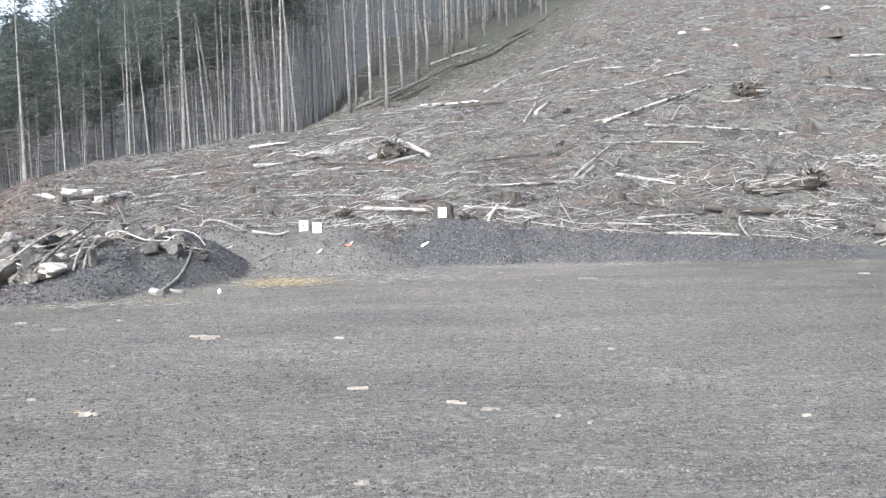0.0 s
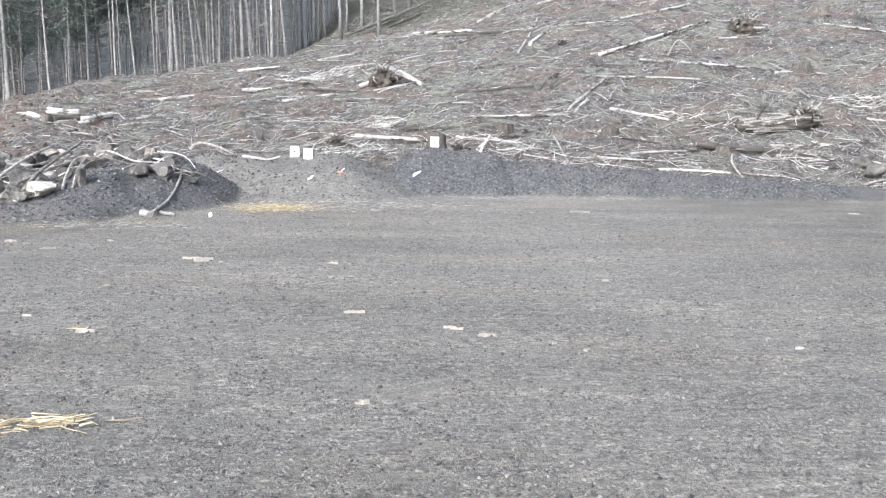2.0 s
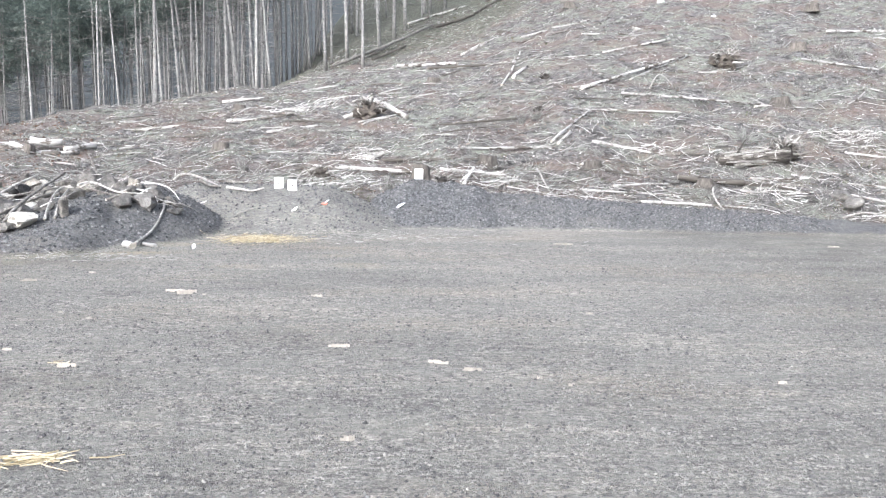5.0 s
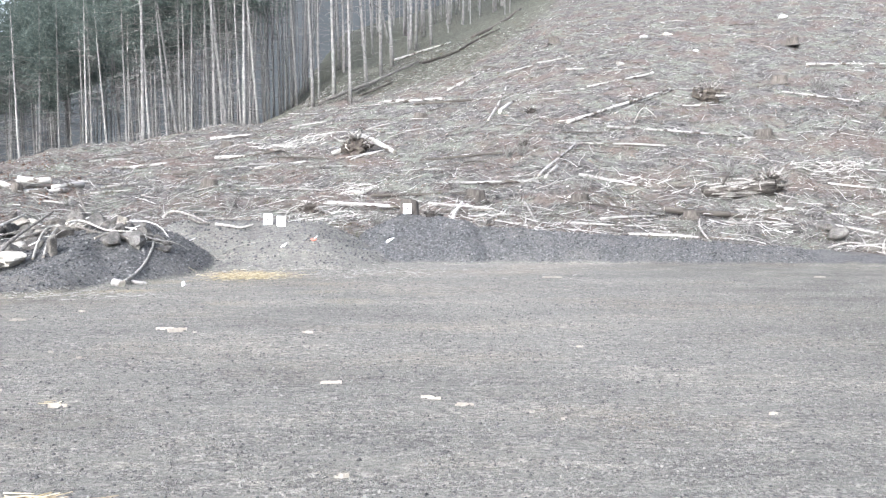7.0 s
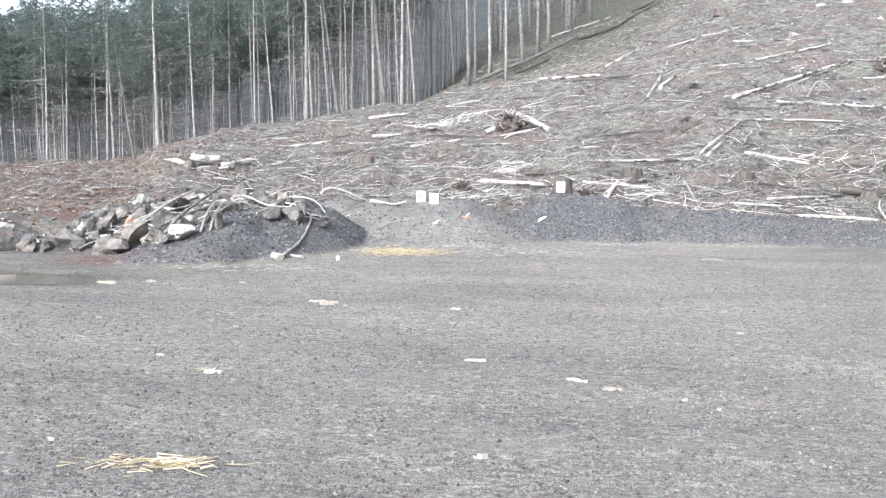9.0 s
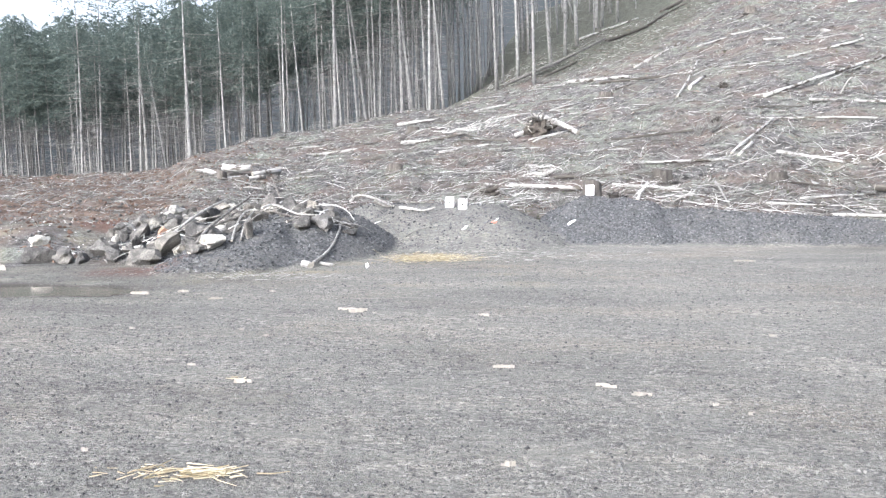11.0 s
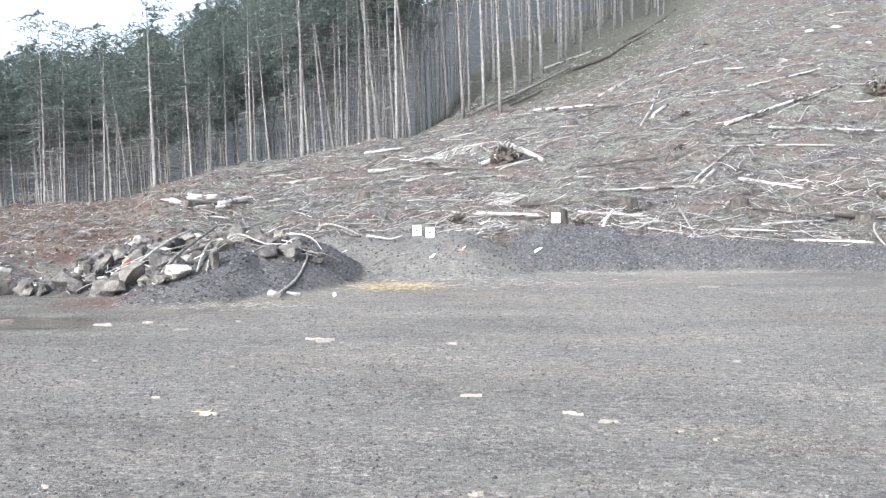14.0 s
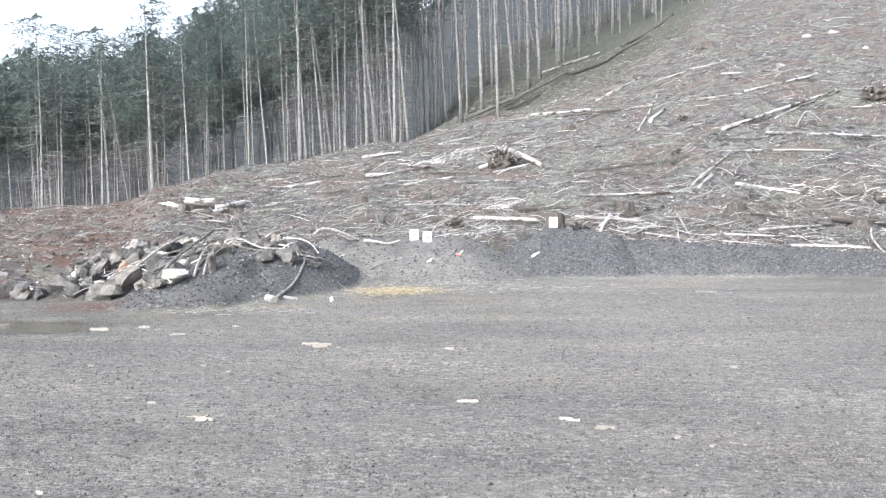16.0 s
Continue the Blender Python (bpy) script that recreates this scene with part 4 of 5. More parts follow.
DARK, TANNISH, CHALK, CLAY = "angular dark grey basalt rock in a tipped heap", "tan grey weathered rock in a tipped heap", "chalky white rock in a tipped heap", "orange red clay clod among grey rocks"
KIND = {'D': (BASALT, DARK, (1.2, 0.95, 0.85), 5), 'T': (TANROCK, TANNISH, (1.15, 0.9, 0.85), 6), 'W': (WHITEROCK, CHALK, (1.3, 0.8, 0.65), 4), 'R': (REDROCK, CLAY, (1.15, 0.85, 0.9), 7), 'S': (BASALT, 'dark slab leaning on the gravel heap', (0.95, 0.5, 1.35), 9), 'B': (BASALT, 'blocky dark rock set in the gravel heap', (1.1, 0.9, 0.9), 10)}
for seed, (x, y, r, k) in enumerate(((-12.02, 16.57, 0.24, 'D'), (-12.05, 16.67, 0.17, 'W'), (-11.41, 16.51, 0.23, 'D'), (-10.62, 16.75, 0.22, 'T'), (-9.62, 16.50, 0.32, 'D'), (-10.71, 17.60, 0.12, 'T'), (-10.84, 18.69, 0.22, 'T'), (-10.51, 18.65, 0.19, 'D'), (-9.91, 17.96, 0.19, 'R'), (-10.31, 19.18, 0.24, 'W'), (-9.70, 18.03, 0.23, 'T'), (-10.39, 17.85, 0.23, 'D'), (-9.27, 16.97, 0.31, 'T')), 1):
    rock(x, y, r * 1.12, KIND[k][0], KIND[k][1], seed, KIND[k][2], 0.02 + 0.36 * (seed == 2), KIND[k][3])
for seed, (x, y, r, k) in enumerate(((-7.81, 16.24, 0.25, 'W'), (-9.25, 18.38, 0.11, 'W'), (-9.01, 17.78, 0.22, 'D'), (-9.40, 18.16, 0.17, 'D'), (-7.34, 16.74, 0.26, 'S'), (-8.50, 17.96, 0.19, 'D'), (-8.81, 18.77, 0.18, 'T'), (-9.06, 18.48, 0.16, 'D'), (-8.31, 18.50, 0.17, 'D'), (-7.77, 18.90, 0.24, 'D'), (-7.38, 18.94, 0.20, 'D'), (-6.64, 17.92, 0.28, 'B'), (-6.30, 18.30, 0.24, 'T')), 14):
    rock(x, y, r * 1.12, KIND[k][0], KIND[k][1], seed, KIND[k][2], 0.02, KIND[k][3])
for seed, (x, y, r, k) in enumerate(((-7.62, 17.98, 0.17, 'D'), (-6.68, 18.67, 0.14, 'D'), (-9.06, 16.99, 0.13, 'W'), (-9.81, 17.41, 0.14, 'D'), (-8.06, 15.90, 0.16, 'D'), (-8.31, 17.02, 0.18, 'D'), (-11.03, 18.47, 0.14, 'W'), (-10.10, 16.89, 0.15, 'D'), (-10.31, 16.60, 0.14, 'T'), (-10.90, 16.43, 0.13, 'D'), (-10.04, 19.20, 0.15, 'D'), (-10.62, 19.01, 0.14, 'W'), (-7.93, 17.32, 0.14, 'D')), 27):
    rock(x, y, r * 1.12, KIND[k][0], KIND[k][1], seed, KIND[k][2], 0.02, KIND[k][3])
RR = random.Random(77)
for i in range(150):
    x, y = RR.uniform(-11.6, -7.6), RR.uniform(16.7, 19.6)
    if heaps(x, y) < 0.12 or x > -8.2 and y < 18.4:
        continue
    mat, lab = RR.choice(((BASALT, DARK), (BASALT, DARK), (TANROCK, TANNISH), (BASALT, DARK), (WHITEROCK, CHALK)))
    rock(x, y, RR.uniform(0.07, 0.2) * (0.7 if mat is WHITEROCK else 1), mat, lab, 100 + i, (RR.uniform(0.9, 1.4), RR.uniform(0.7, 1), RR.uniform(0.6, 0.9)), RR.uniform(0, 0.06), RR.choice((4, 6, 9)))
for x, y, r, mat, seed in ((11.75, 25.2, 0.30, TANROCK, 61), (12.35, 25.1, 0.26, TANROCK, 62), (12.5, 24.6, 0.22, TANROCK, 63), (9.8, 24.5, 0.15, TANROCK, 64), (11.9, 25.8, 0.3, BASALT, 65), (13.2, 24.9, 0.25, TANROCK, 66)):
    tagged(rock(x, y, r, mat, "weathered tan stone at the edge of the slope", seed), group="stones at the end of the bank")
CR = random.Random(15)
for i in range(26):
    x, y = CR.uniform(-8.7, -5.7), CR.uniform(18.6, 19.5)
    rock(x, y, CR.uniform(0.08, 0.2), BASALT if CR.random() < 0.75 else TANROCK, "dark stone on the crest of the gravel heap", 400 + i, (CR.uniform(0.9, 1.5), 0.9, CR.uniform(0.55, 0.9)), 0.0, 6)
BR = "bent grey barkless branch lying across the rocks"
for i, pts in enumerate((((-9.49, 17.74, 0.10), (-9.03, 18.09, 0.20), (-8.51, 18.42, 0.20), (-8.11, 18.73, 0.15)),
                         ((-9.38, 16.75, 0.08), (-9.11, 17.09, 0.12), (-8.92, 17.61, 0.12)),
                         ((-9.13, 17.25, 0.08), (-8.42, 17.39, 0.20), (-7.89, 17.99, 0.20)),
                         ((-7.55, 16.36, 0.04), (-7.81, 17.23, 0.20), (-7.91, 17.91, 0.25), (-7.69, 18.05, 0.20)),
                         ((-7.41, 16.49, 0.04), (-7.54, 17.06, 0.20), (-7.69, 17.81, 0.25)),
                         ((-7.67, 18.19, 0.20), (-7.48, 18.53, 0.22), (-6.88, 18.32, 0.16), (-6.38, 18.36, 0.14), (-5.95, 18.72, 0.10)),
                         ((-7.42, 18.05, 0.20), (-6.92, 18.07, 0.20), (-6.50, 18.17, 0.15)),
                         ((-6.90, 17.69, 0.15), (-6.63, 17.99, 0.22), (-6.30, 18.12, 0.10)))):
    curved_branch(pts, 0.027, 0.014, BENT if i in (3, 4, 5) else GREYED, BR, group="branches over the rocks", seed=i)
for i, (x, y, ln, turn) in enumerate(((-7.9, 19.0, 0.35, 10), (-7.45, 18.9, 0.3, -8), (-6.9, 18.8, 0.32, 20), (-7.2, 18.3, 0.22, 30), (-8.6, 19.1, 0.3, 0), (-9.2, 18.4, 0.25, 15), (-10.0, 17.2, 0.28, 12), (-12.4, 15.6, 0.5, 4), (-12.0, 15.2, 0.4, -3))):
    chip(x, y, ln, 0.09, turn, PALEWOOD, "pale bark slab lying on the rocks", 0.05, i, "bark_slab", "bark slabs on the rocks")
# snag and stakes behind the heap
curved_branch([(-8.16, 15.75, 0.02), (-8.2, 16.7, 0.22), (-8.3, 17.9, 0.34), (-8.33, 19.1, 0.3)], 0.04, 0.026, GREYED, "grey weathered branch leaning up the rock heap", group="branches over the rocks", seed=71)
curved_branch([(-9.5, 16.6, 0.05), (-9.2, 17.2, 0.34), (-9.0, 18.0, 0.42), (-8.85, 18.9, 0.36)], 0.034, 0.022, BENT, "pale barkless branch leaning up the rock heap", group="branches over the rocks", seed=72)
curved_branch([(-8.05, 20.3, -0.1), (-8.1, 20.3, 0.4), (-8.3, 20.3, 0.85)], 0.03, 0.015, GREYED, "thin dark stake standing behind the rocks")
stump(-9.3, 19.5, 0.10, 0.36, "broken grey snag leaning among rocks", seed=23, tilt=30, material=GREYED)
# branch with a sawn block at its end, hanging down the gravel heap
curved_branch([(-5.86, 16.39, 0.08), (-5.84, 17.12, 0.06), (-5.87, 17.76, 0.05), (-5.94, 18.37, 0.06), (-6.03, 18.75, 0.10), (-5.82, 18.82, 0.12)], 0.032, 0.016, BENT, "crooked pale branch hanging down the gravel heap", seed=3)
log(-5.81, 16.68, -5.50, 16.61, 0.04, 0.035, label="short pale branch stub on the gravel", group="sticks by the gravel heap")
log(-6.03, 16.33, -5.83, 16.15, 0.08, 0.07, label="short pale split log block on the gravel", bow=0.0, group="sticks by the gravel heap")
# pale poles along the top of the bank behind the papers
ROOT = "crooked pale root on top of the gravel bank"
for i, (pts, r0, r1, mat) in enumerate((
        (((-6.91, 22.2, 0.30), (-6.65, 22.2, 0.36), (-6.21, 22.15, 0.2), (-5.77, 22.1, 0.05)), 0.04, 0.022, BENT),
        (((-6.21, 22.1, 0.16), (-5.95, 22.05, 0.1), (-5.66, 22.0, 0.03)), 0.04, 0.025, GREYED),
        (((-5.57, 22.3, 0.06), (-5.14, 22.3, 0.05), (-4.78, 22.3, 0.04)), 0.03, 0.015, GREYED),
        (((-5.48, 21.9, 0.04), (-5.1, 21.8, 0.05), (-4.83, 21.8, 0.05), (-4.54, 21.9, 0.12)), 0.04, 0.02, BENT),
        (((-7.6, 20.6, 0.22), (-7.1, 20.5, 0.2), (-6.7, 20.5, 0.2)), 0.045, 0.025, BENT),
        (((-7.53, 20.4, 0.18), (-7.12, 20.5, 0.12), (-6.71, 20.4, 0.12), (-6.3, 20.5, 0.1)), 0.03, 0.02, GREYED))):
    curved_branch(pts, r0, r1, mat, ROOT, group="roots on the bank", seed=60 + i)


# ---- paper targets ----
def slab(w, h, d, y=0.0, z=0.0, bevel=0.002):
    bm = bmesh.new()
    bmesh.ops.create_cube(bm, size=1.0)
    bmesh.ops.scale(bm, vec=(w, d, h), verts=bm.verts)
    bmesh.ops.translate(bm, vec=(0, y, z + h / 2), verts=bm.verts)
    bmesh.ops.bevel(bm, geom=bm.edges[:], offset=min(bevel, d * 0.3), segments=1, affect="EDGES")
    return bm


def disc(r, d, y, z):
    bm = bmesh.new()
    bmesh.ops.create_cone(bm, cap_ends=True, segments=24, radius1=r, radius2=r, depth=d)
    bmesh.ops.rotate(bm, matrix=Matrix.Rotation(radians(90), 3, "X"), verts=bm.verts)
    bmesh.ops.translate(bm, vec=(0, y, z), verts=bm.verts)
    return bm


def paper_target(x, y, w, h, turn, label, lift=0.0, lean=-6):
    ob = tagged(new("paper_target"), label, "target", "paper targets")
    ob.matrix_world = pose(x, y, z_at(x, y) - 0.02 + lift, lean, 0, turn)
    part("board", slab(w * 1.02, h * 1.02, 0.02), CARDBOARD, ob, "dark backing board")
    bm = slab(w, h, 0.003, -0.013, 0.0, 0.0005)
    sheet = part("sheet", bm, PAPER, ob, smooth_faces=False)
    part("bullseye", disc(w * 0.13, 0.002, -0.0165, h * 0.5), INK, sheet, "small round black aiming mark", smooth_faces=False)
    return ob


paper_target(-4.22, 22.15, 0.225, 0.28, 10, "white paper target with black dot on the gravel bank")
paper_target(-3.88, 22.15, 0.225, 0.28, 8, "white paper target with black dot beside its twin")
paper_target(-0.70, 23.30, 0.22, 0.27, 2, "white paper target fixed to a dark stump", lift=0.05, lean=-2)


# ---- litter and chips on the gravel ----
for i, (x, y, ln, w, turn) in enumerate(((-1.04, 8.37, 0.24, 0.06, 5), (-1.68, 11.29, 0.17, 0.07, -10), (-3.32, 7.46, 0.17, 0.08, 12), (-5.88, 12.18, 0.26, 0.12, 10), (2.91, 7.34, 0.09, 0.04, 0),
                                         (-0.66, 5.68, 0.11, 0.035, 4), (-7.37, 12.57, 0.42, 0.10, 2), (-6.77, 12.87, 0.2, 0.08, 20), (-4.12, 8.04, 0.1, 0.05, 0), (-2.65, 10.71, 0.08, 0.06, 40))):
    chip(x, y, ln * 0.85, w * 0.62, turn, PALEWOOD, seed=i)
for i, (x, y, ln, w, turn) in enumerate(((-3.16, 11.31, 0.06, 0.05, 0), (-0.06, 7.86, 0.22, 0.035, -12), (0.82, 7.38, 0.06, 0.05, 20), (-3.59, 5.47, 0.06, 0.04, 0), (-4.43, 9.90, 0.07, 0.05, 0), (-5.85, 9.84, 0.08, 0.05, 9),
                                         (1.76, 10.44, 0.1, 0.05, 0), (2.52, 18.35, 0.5, 0.1, -6), (8.52, 18.92, 0.28, 0.08, 0), (-3.98, 9.59, 0.07, 0.05, 0), (-5.35, 13.11, 0.12, 0.06, 6), (0.24, 7.62, 0.2, 0.03, -8), (1.06, 7.14, 0.06, 0.04, 3))):
    chip(x, y, ln * 0.85, w * 0.62, turn, PALEWOOD, seed=20 + i)
fork = chip(-3.51, 11.46, 0.42, 0.03, -4, PALEWOOD, "thin forked pale stick lying on the gravel", 0.03, 50, "stick")
chip(-3.42, 11.32, 0.2, 0.025, 30, PALEWOOD, "thin pale stick lying across another", 0.045, 51, "stick")
# crumpled white cup, clay scrap, white scraps on the bank
cup = tagged(part("paper_cup", lump(0.06, 31, (0.7, 0.7, 1.1), 0.35, 2, 3), PLASTIC), "crumpled white cup standing on the gravel", "litter")
cup.location = (-4.72, 16.31, z_at(-4.72, 16.31) + 0.05)
scrap = tagged(part("orange_scrap", lump(0.07, 32, (1.2, 0.8, 0.5), 0.4, 2, 3), ORANGE), "bright orange plastic scrap on the gravel bank", "litter")
scrap.location = (-2.92, 21.25, z_at(-2.92, 21.25) + 0.03)
for i, (x, y, r) in enumerate(((-1.12, 22.30, 0.10), (-3.60, 20.91, 0.07), (-2.90, 21.37, 0.05))):
    ob = tagged(part("white_scrap", lump(r, 40 + i, (1.4, 0.7, 0.5), 0.4, 2, 3), PLASTIC), "torn white scrap lying on the gravel bank", "litter", "white scraps")
    ob.matrix_world = pose(x, y, z_at(x, y) + 0.03, 0, -25, 30)
for i, (x, y, s) in enumerate(((10.88, 50.9, 0.24), (14.4, 60.5, 0.3), (16.25, 60.9, 0.33), (16.15, 54.1, 0.2), (17.35, 66.7, 0.28), (26.1, 65.8, 0.35), (-2.5, 28.9, 0.2))):
    ob = tagged(part("pale_block", lump(s, 60 + i, (1.3, 0.8, 0.5), 0.3, 2, 7), PLASTIC if i % 2 else WHITEROCK, smooth_faces=False), "pale broken wood block lying on the slope", "debris", "pale blocks on the slope")
    ob.location = (x, y, z_at(x, y) + s * 0.3)


def build_puddle():
    bm = bmesh.new()
    mid = bm.verts.new((0, 0, 0))
    ring = []
    for s in range(48):
        a = s * 6.2832 / 48
        k = 1 + 0.22 * math.sin(3 * a + 1) + 0.13 * math.sin(7 * a) + 0.07 * math.sin(13 * a + 2)
        ring.append(bm.verts.new((1.6 * k * math.cos(a), 0.7 * k * math.sin(a), 0)))
    for s in range(48):
        bm.faces.new((mid, ring[s], ring[(s + 1) % 48]))
    k = Nodes("muddy_water", 0.08)
    k.colour(k.ramp(k.noise(2, 4), (0.3, (0.10, 0.09, 0.075)), (0.7, (0.17, 0.155, 0.13))))
    k.b.inputs["Specular IOR Level"].default_value = 0.5
    k.bump(k.noise(9, 3), 0.05, 0.01)
    ob = part("water", bm, k.m)
    ob.location = (-9.15, 12.75, -0.02)
    return tagged(ob, "shallow muddy puddle at the edge of the gravel", "puddle", kind="structure")


build_puddle()


# ---- leafless bushes ----
def dead_shrub(x, y, r, seed):
    rs = np.random.RandomState(seed)
    n = 90
    ang, ln, up = rs.uniform(0, 6.28, n), rs.uniform(0.4, 1.0, n) * r, rs.uniform(0.5, 1.4, n)
    s = np.stack([rs.normal(0, 0.1 * r, n), rs.normal(0, 0.1 * r, n), np.zeros(n)], 1)
    e = s + np.stack([np.cos(ang) * ln * 0.6, np.sin(ang) * ln * 0.6, ln * up], 1)
    v, f = tubes(s, e, rs.uniform(0.004, 0.01, n), 3, 0.2, seed, 3)
    ob = tagged(new("dead_shrub", mesh_from("dead_shrub", v, f, [TWIG])), "leafless grey brown bush on the cleared slope", "bush", "leafless bushes on the slope")
    ob.location = (x, y, z_at(x, y) - 0.02)


for i, (x, y, r) in enumerate(((3.4, 33.0, 0.6), (2.9, 33.3, 0.5), (10.4, 30.4, 0.6), (12.0, 29.6, 0.45), (13.4, 42.0, 0.6), (19.0, 43.2, 0.9), (19.6, 43.0, 0.7), (1.75, 27.6, 0.4), (16.0, 46.0, 0.6), (5.0, 28.6, 0.35), (-5.5, 31.2, 0.4), (-9.3, 29.5, 0.35), (-6.5, 28.0, 0.35), (-11.5, 27.5, 0.3), (9.0, 26.9, 0.45), (-1.6, 24.9, 0.35))):
    dead_shrub(x, y, r, 500 + i)


# ---- countless small pieces ----
def on_slope(n, seed, near=24.0, far=95.0, power=1.8, a0=-0.85, a1=0.62):
    """Random places on the cleared hillside, denser towards its foot."""
    r = np.random.RandomState(seed)
    y = near + (far - near) * r.random_sample(n) ** power
    x = r.uniform(a0, a1, n) * y
    crest = np.interp(x / y, BEAR, [34, 38, 39, 42, 45, 50, 55, 64, 80, 150, 150])
    keep = (edge_of_gravel(x, y) > 0.1) & (y < crest + np.where(x / y > -0.15, 16.0, 1.5)) & (heaps(x, y) < hill(x, y) + 0.02)
    return x[keep], y[keep], r


def scatter_sticks(name, n, seed, lo, hi, r0, r1, material, label, lift=0.08, far=95.0, along=0.75, power=1.8, bend=0.14, near=24.0, a1=0.62):
    x, y, r = on_slope(n, seed, near, far, power, -0.85, a1)
    # brash gathers in drifts
    keep = waves(x, y, 5.0, seed + 30) + r.uniform(-1.0, 1.4, len(x)) - np.where((near > 20) & (material != TWIG), np.interp(x / y, [-0.42, -0.36, -0.15, 0.0], [1.5, 0.75, 0.4, 0.0]), 0.0) > 0
    x, y = x[keep], y[keep]
    m = len(x)
    ang = np.where(r.random_sample(m) < along, r.normal(0.05, 0.42, m), r.uniform(0, 3.14, m))
    ln = lo * (hi / lo) ** (r.random_sample(m) ** 1.6)
    dx, dy = np.cos(ang) * ln / 2, np.sin(ang) * ln / 2
    za, zb = ground(x - dx, y - dy), ground(x + dx, y + dy)
    s = np.stack([x - dx, y - dy, za + r.uniform(0, lift, m)], 1)
    e = np.stack([x + dx, y + dy, zb + r.uniform(0, lift * 1.8, m)], 1)
    v, f = tubes(s, e, r.uniform(r0, r1, m) * (0.6 + 0.4 * ln / hi) * (1 + (y - 25) * 0.008), 4, bend, seed, 3)
    return tagged(new(name, mesh_from(name, v, f, [material])), label, "brash", kind="stuff")


scatter_sticks("slash_sticks", 17500, 51, 0.14, 1.2, 0.006, 0.014, SLASH, "bleached sticks and broken branches covering the slope", along=0.5, lift=0.11, bend=0.14)
def scatter_litter(name, n, seed, lo, hi, r0, r1, material, label):
    """Short broken twigs and bark shreds that cover the slope everywhere: three-sided splinters."""
    x, y, r = on_slope(n, seed, near=22.0, far=80.0, power=1.5)
    keep = waves(x, y, 2.1, seed + 40) + r.uniform(-1.1, 1.3, len(x)) > np.where(x / y < -0.42, 0.5, 0.0)
    x, y = x[keep], y[keep]
    m = len(x)
    ang, ln = np.where(r.random_sample(m) < 0.5, r.normal(0.05, 0.5, m), r.uniform(0, 3.14, m)), lo * (hi / lo) ** r.random_sample(m) * (1 + (y - 25) * 0.012)
    dx, dy = np.cos(ang) * ln / 2, np.sin(ang) * ln / 2
    s = np.stack([x - dx, y - dy, ground(x - dx, y - dy) + r.uniform(0, 0.04, m)], 1)
    e = np.stack([x + dx, y + dy, ground(x + dx, y + dy) + r.uniform(0, 0.09, m)], 1)
    v, f = tubes(s, e, r.uniform(r0, r1, m) * (1 + (y - 25) * 0.015), 3, 0.0, seed, 1)
    tagged(new(name, mesh_from(name, v, f, [material], False)), label, "brash", kind="stuff")


LITTER = stick_material("twig_litter", (0.035, 0.031, 0.028), (0.115, 0.108, 0.1), (0.34, 0.335, 0.325), mid=0.6)
RUSTY = stick_material("rusty_needles", (0.05, 0.034, 0.027), (0.13, 0.092, 0.073), (0.24, 0.19, 0.16), mid=0.6)
scatter_litter("twig_litter", 62000, 67, 0.06, 0.34, 0.007, 0.018, LITTER, "short broken twigs and bark shreds over the slope")
scatter_litter("rusty_litter", 16000, 68, 0.05, 0.22, 0.007, 0.017, RUSTY, "rust brown dead fir sprays over the slope")
scatter_sticks("dark_brash", 9000, 52, 0.2, 1.2, 0.006, 0.016, TWIG, "dark dead twigs matted over the slope", lift=0.14, along=0.3, bend=0.25)
POLES = random.Random(53)
for _ in range(150):
    y = 26 + 44 * POLES.random() ** 1.5
    x = POLES.uniform(-0.5, 0.55) * y
    if y > float(np.interp(x / y, BEAR, [32, 36, 37, 40, 43, 48, 53, 62, 78, 120, 120])) or -4.5 < x < 2 and y < 27.5:
        continue
    ln, ang = POLES.uniform(0.9, 2.8), POLES.gauss(0.1, 0.55)
    log(x, y, x + ln * math.cos(ang), y + ln * math.sin(ang), POLES.uniform(0.018, 0.04), None, POLES.choice((PALE, PALE, BARKED)), "thin broken pole strewn on the cleared slope", "pole", bow=0.12, group="poles strewn on the slope")
scatter_sticks("foot_brash", 2000, 57, 0.2, 1.2, 0.006, 0.015, SLASH, "pale branches drifted along the foot of the slope", lift=0.16, far=31, power=1.3, bend=0.22)


scatter_sticks("dirt_brash", 240, 58, 0.08, 0.4, 0.006, 0.016, SLASH, "pale sticks lying on the red brown dirt", along=0.4, near=17.0, far=30, power=0.8, a1=-0.38, bend=0.2)
scatter_sticks("dirt_twigs", 1500, 59, 0.08, 0.4, 0.006, 0.014, TWIG, "dark twigs lying on the red brown dirt", along=0.3, near=17.0, far=32, power=0.8, a1=-0.38, bend=0.25)


def pale_heap(x, y, w, d, n, seed, label):
    """A drift of bleached sticks."""
    r = np.random.RandomState(seed)
    px, py = r.normal(x, w, n), r.normal(y, d, n)
    ang, ln = r.normal(0.1, 0.7, n), r.uniform(0.2, 0.9, n)
    dx, dy = np.cos(ang) * ln / 2, np.sin(ang) * ln / 2
    s = np.stack([px - dx, py - dy, ground(px - dx, py - dy) + r.uniform(0, 0.12, n)], 1)
    e = np.stack([px + dx, py + dy, ground(px + dx, py + dy) + r.uniform(0, 0.25, n)], 1)
    v, f = tubes(s, e, r.uniform(0.009, 0.02, n), 5, 0.3, seed, 4)
    tagged(new("branch_heap", mesh_from("branch_heap", v, f, [PALEBITS])), label, "brash", kind="stuff")


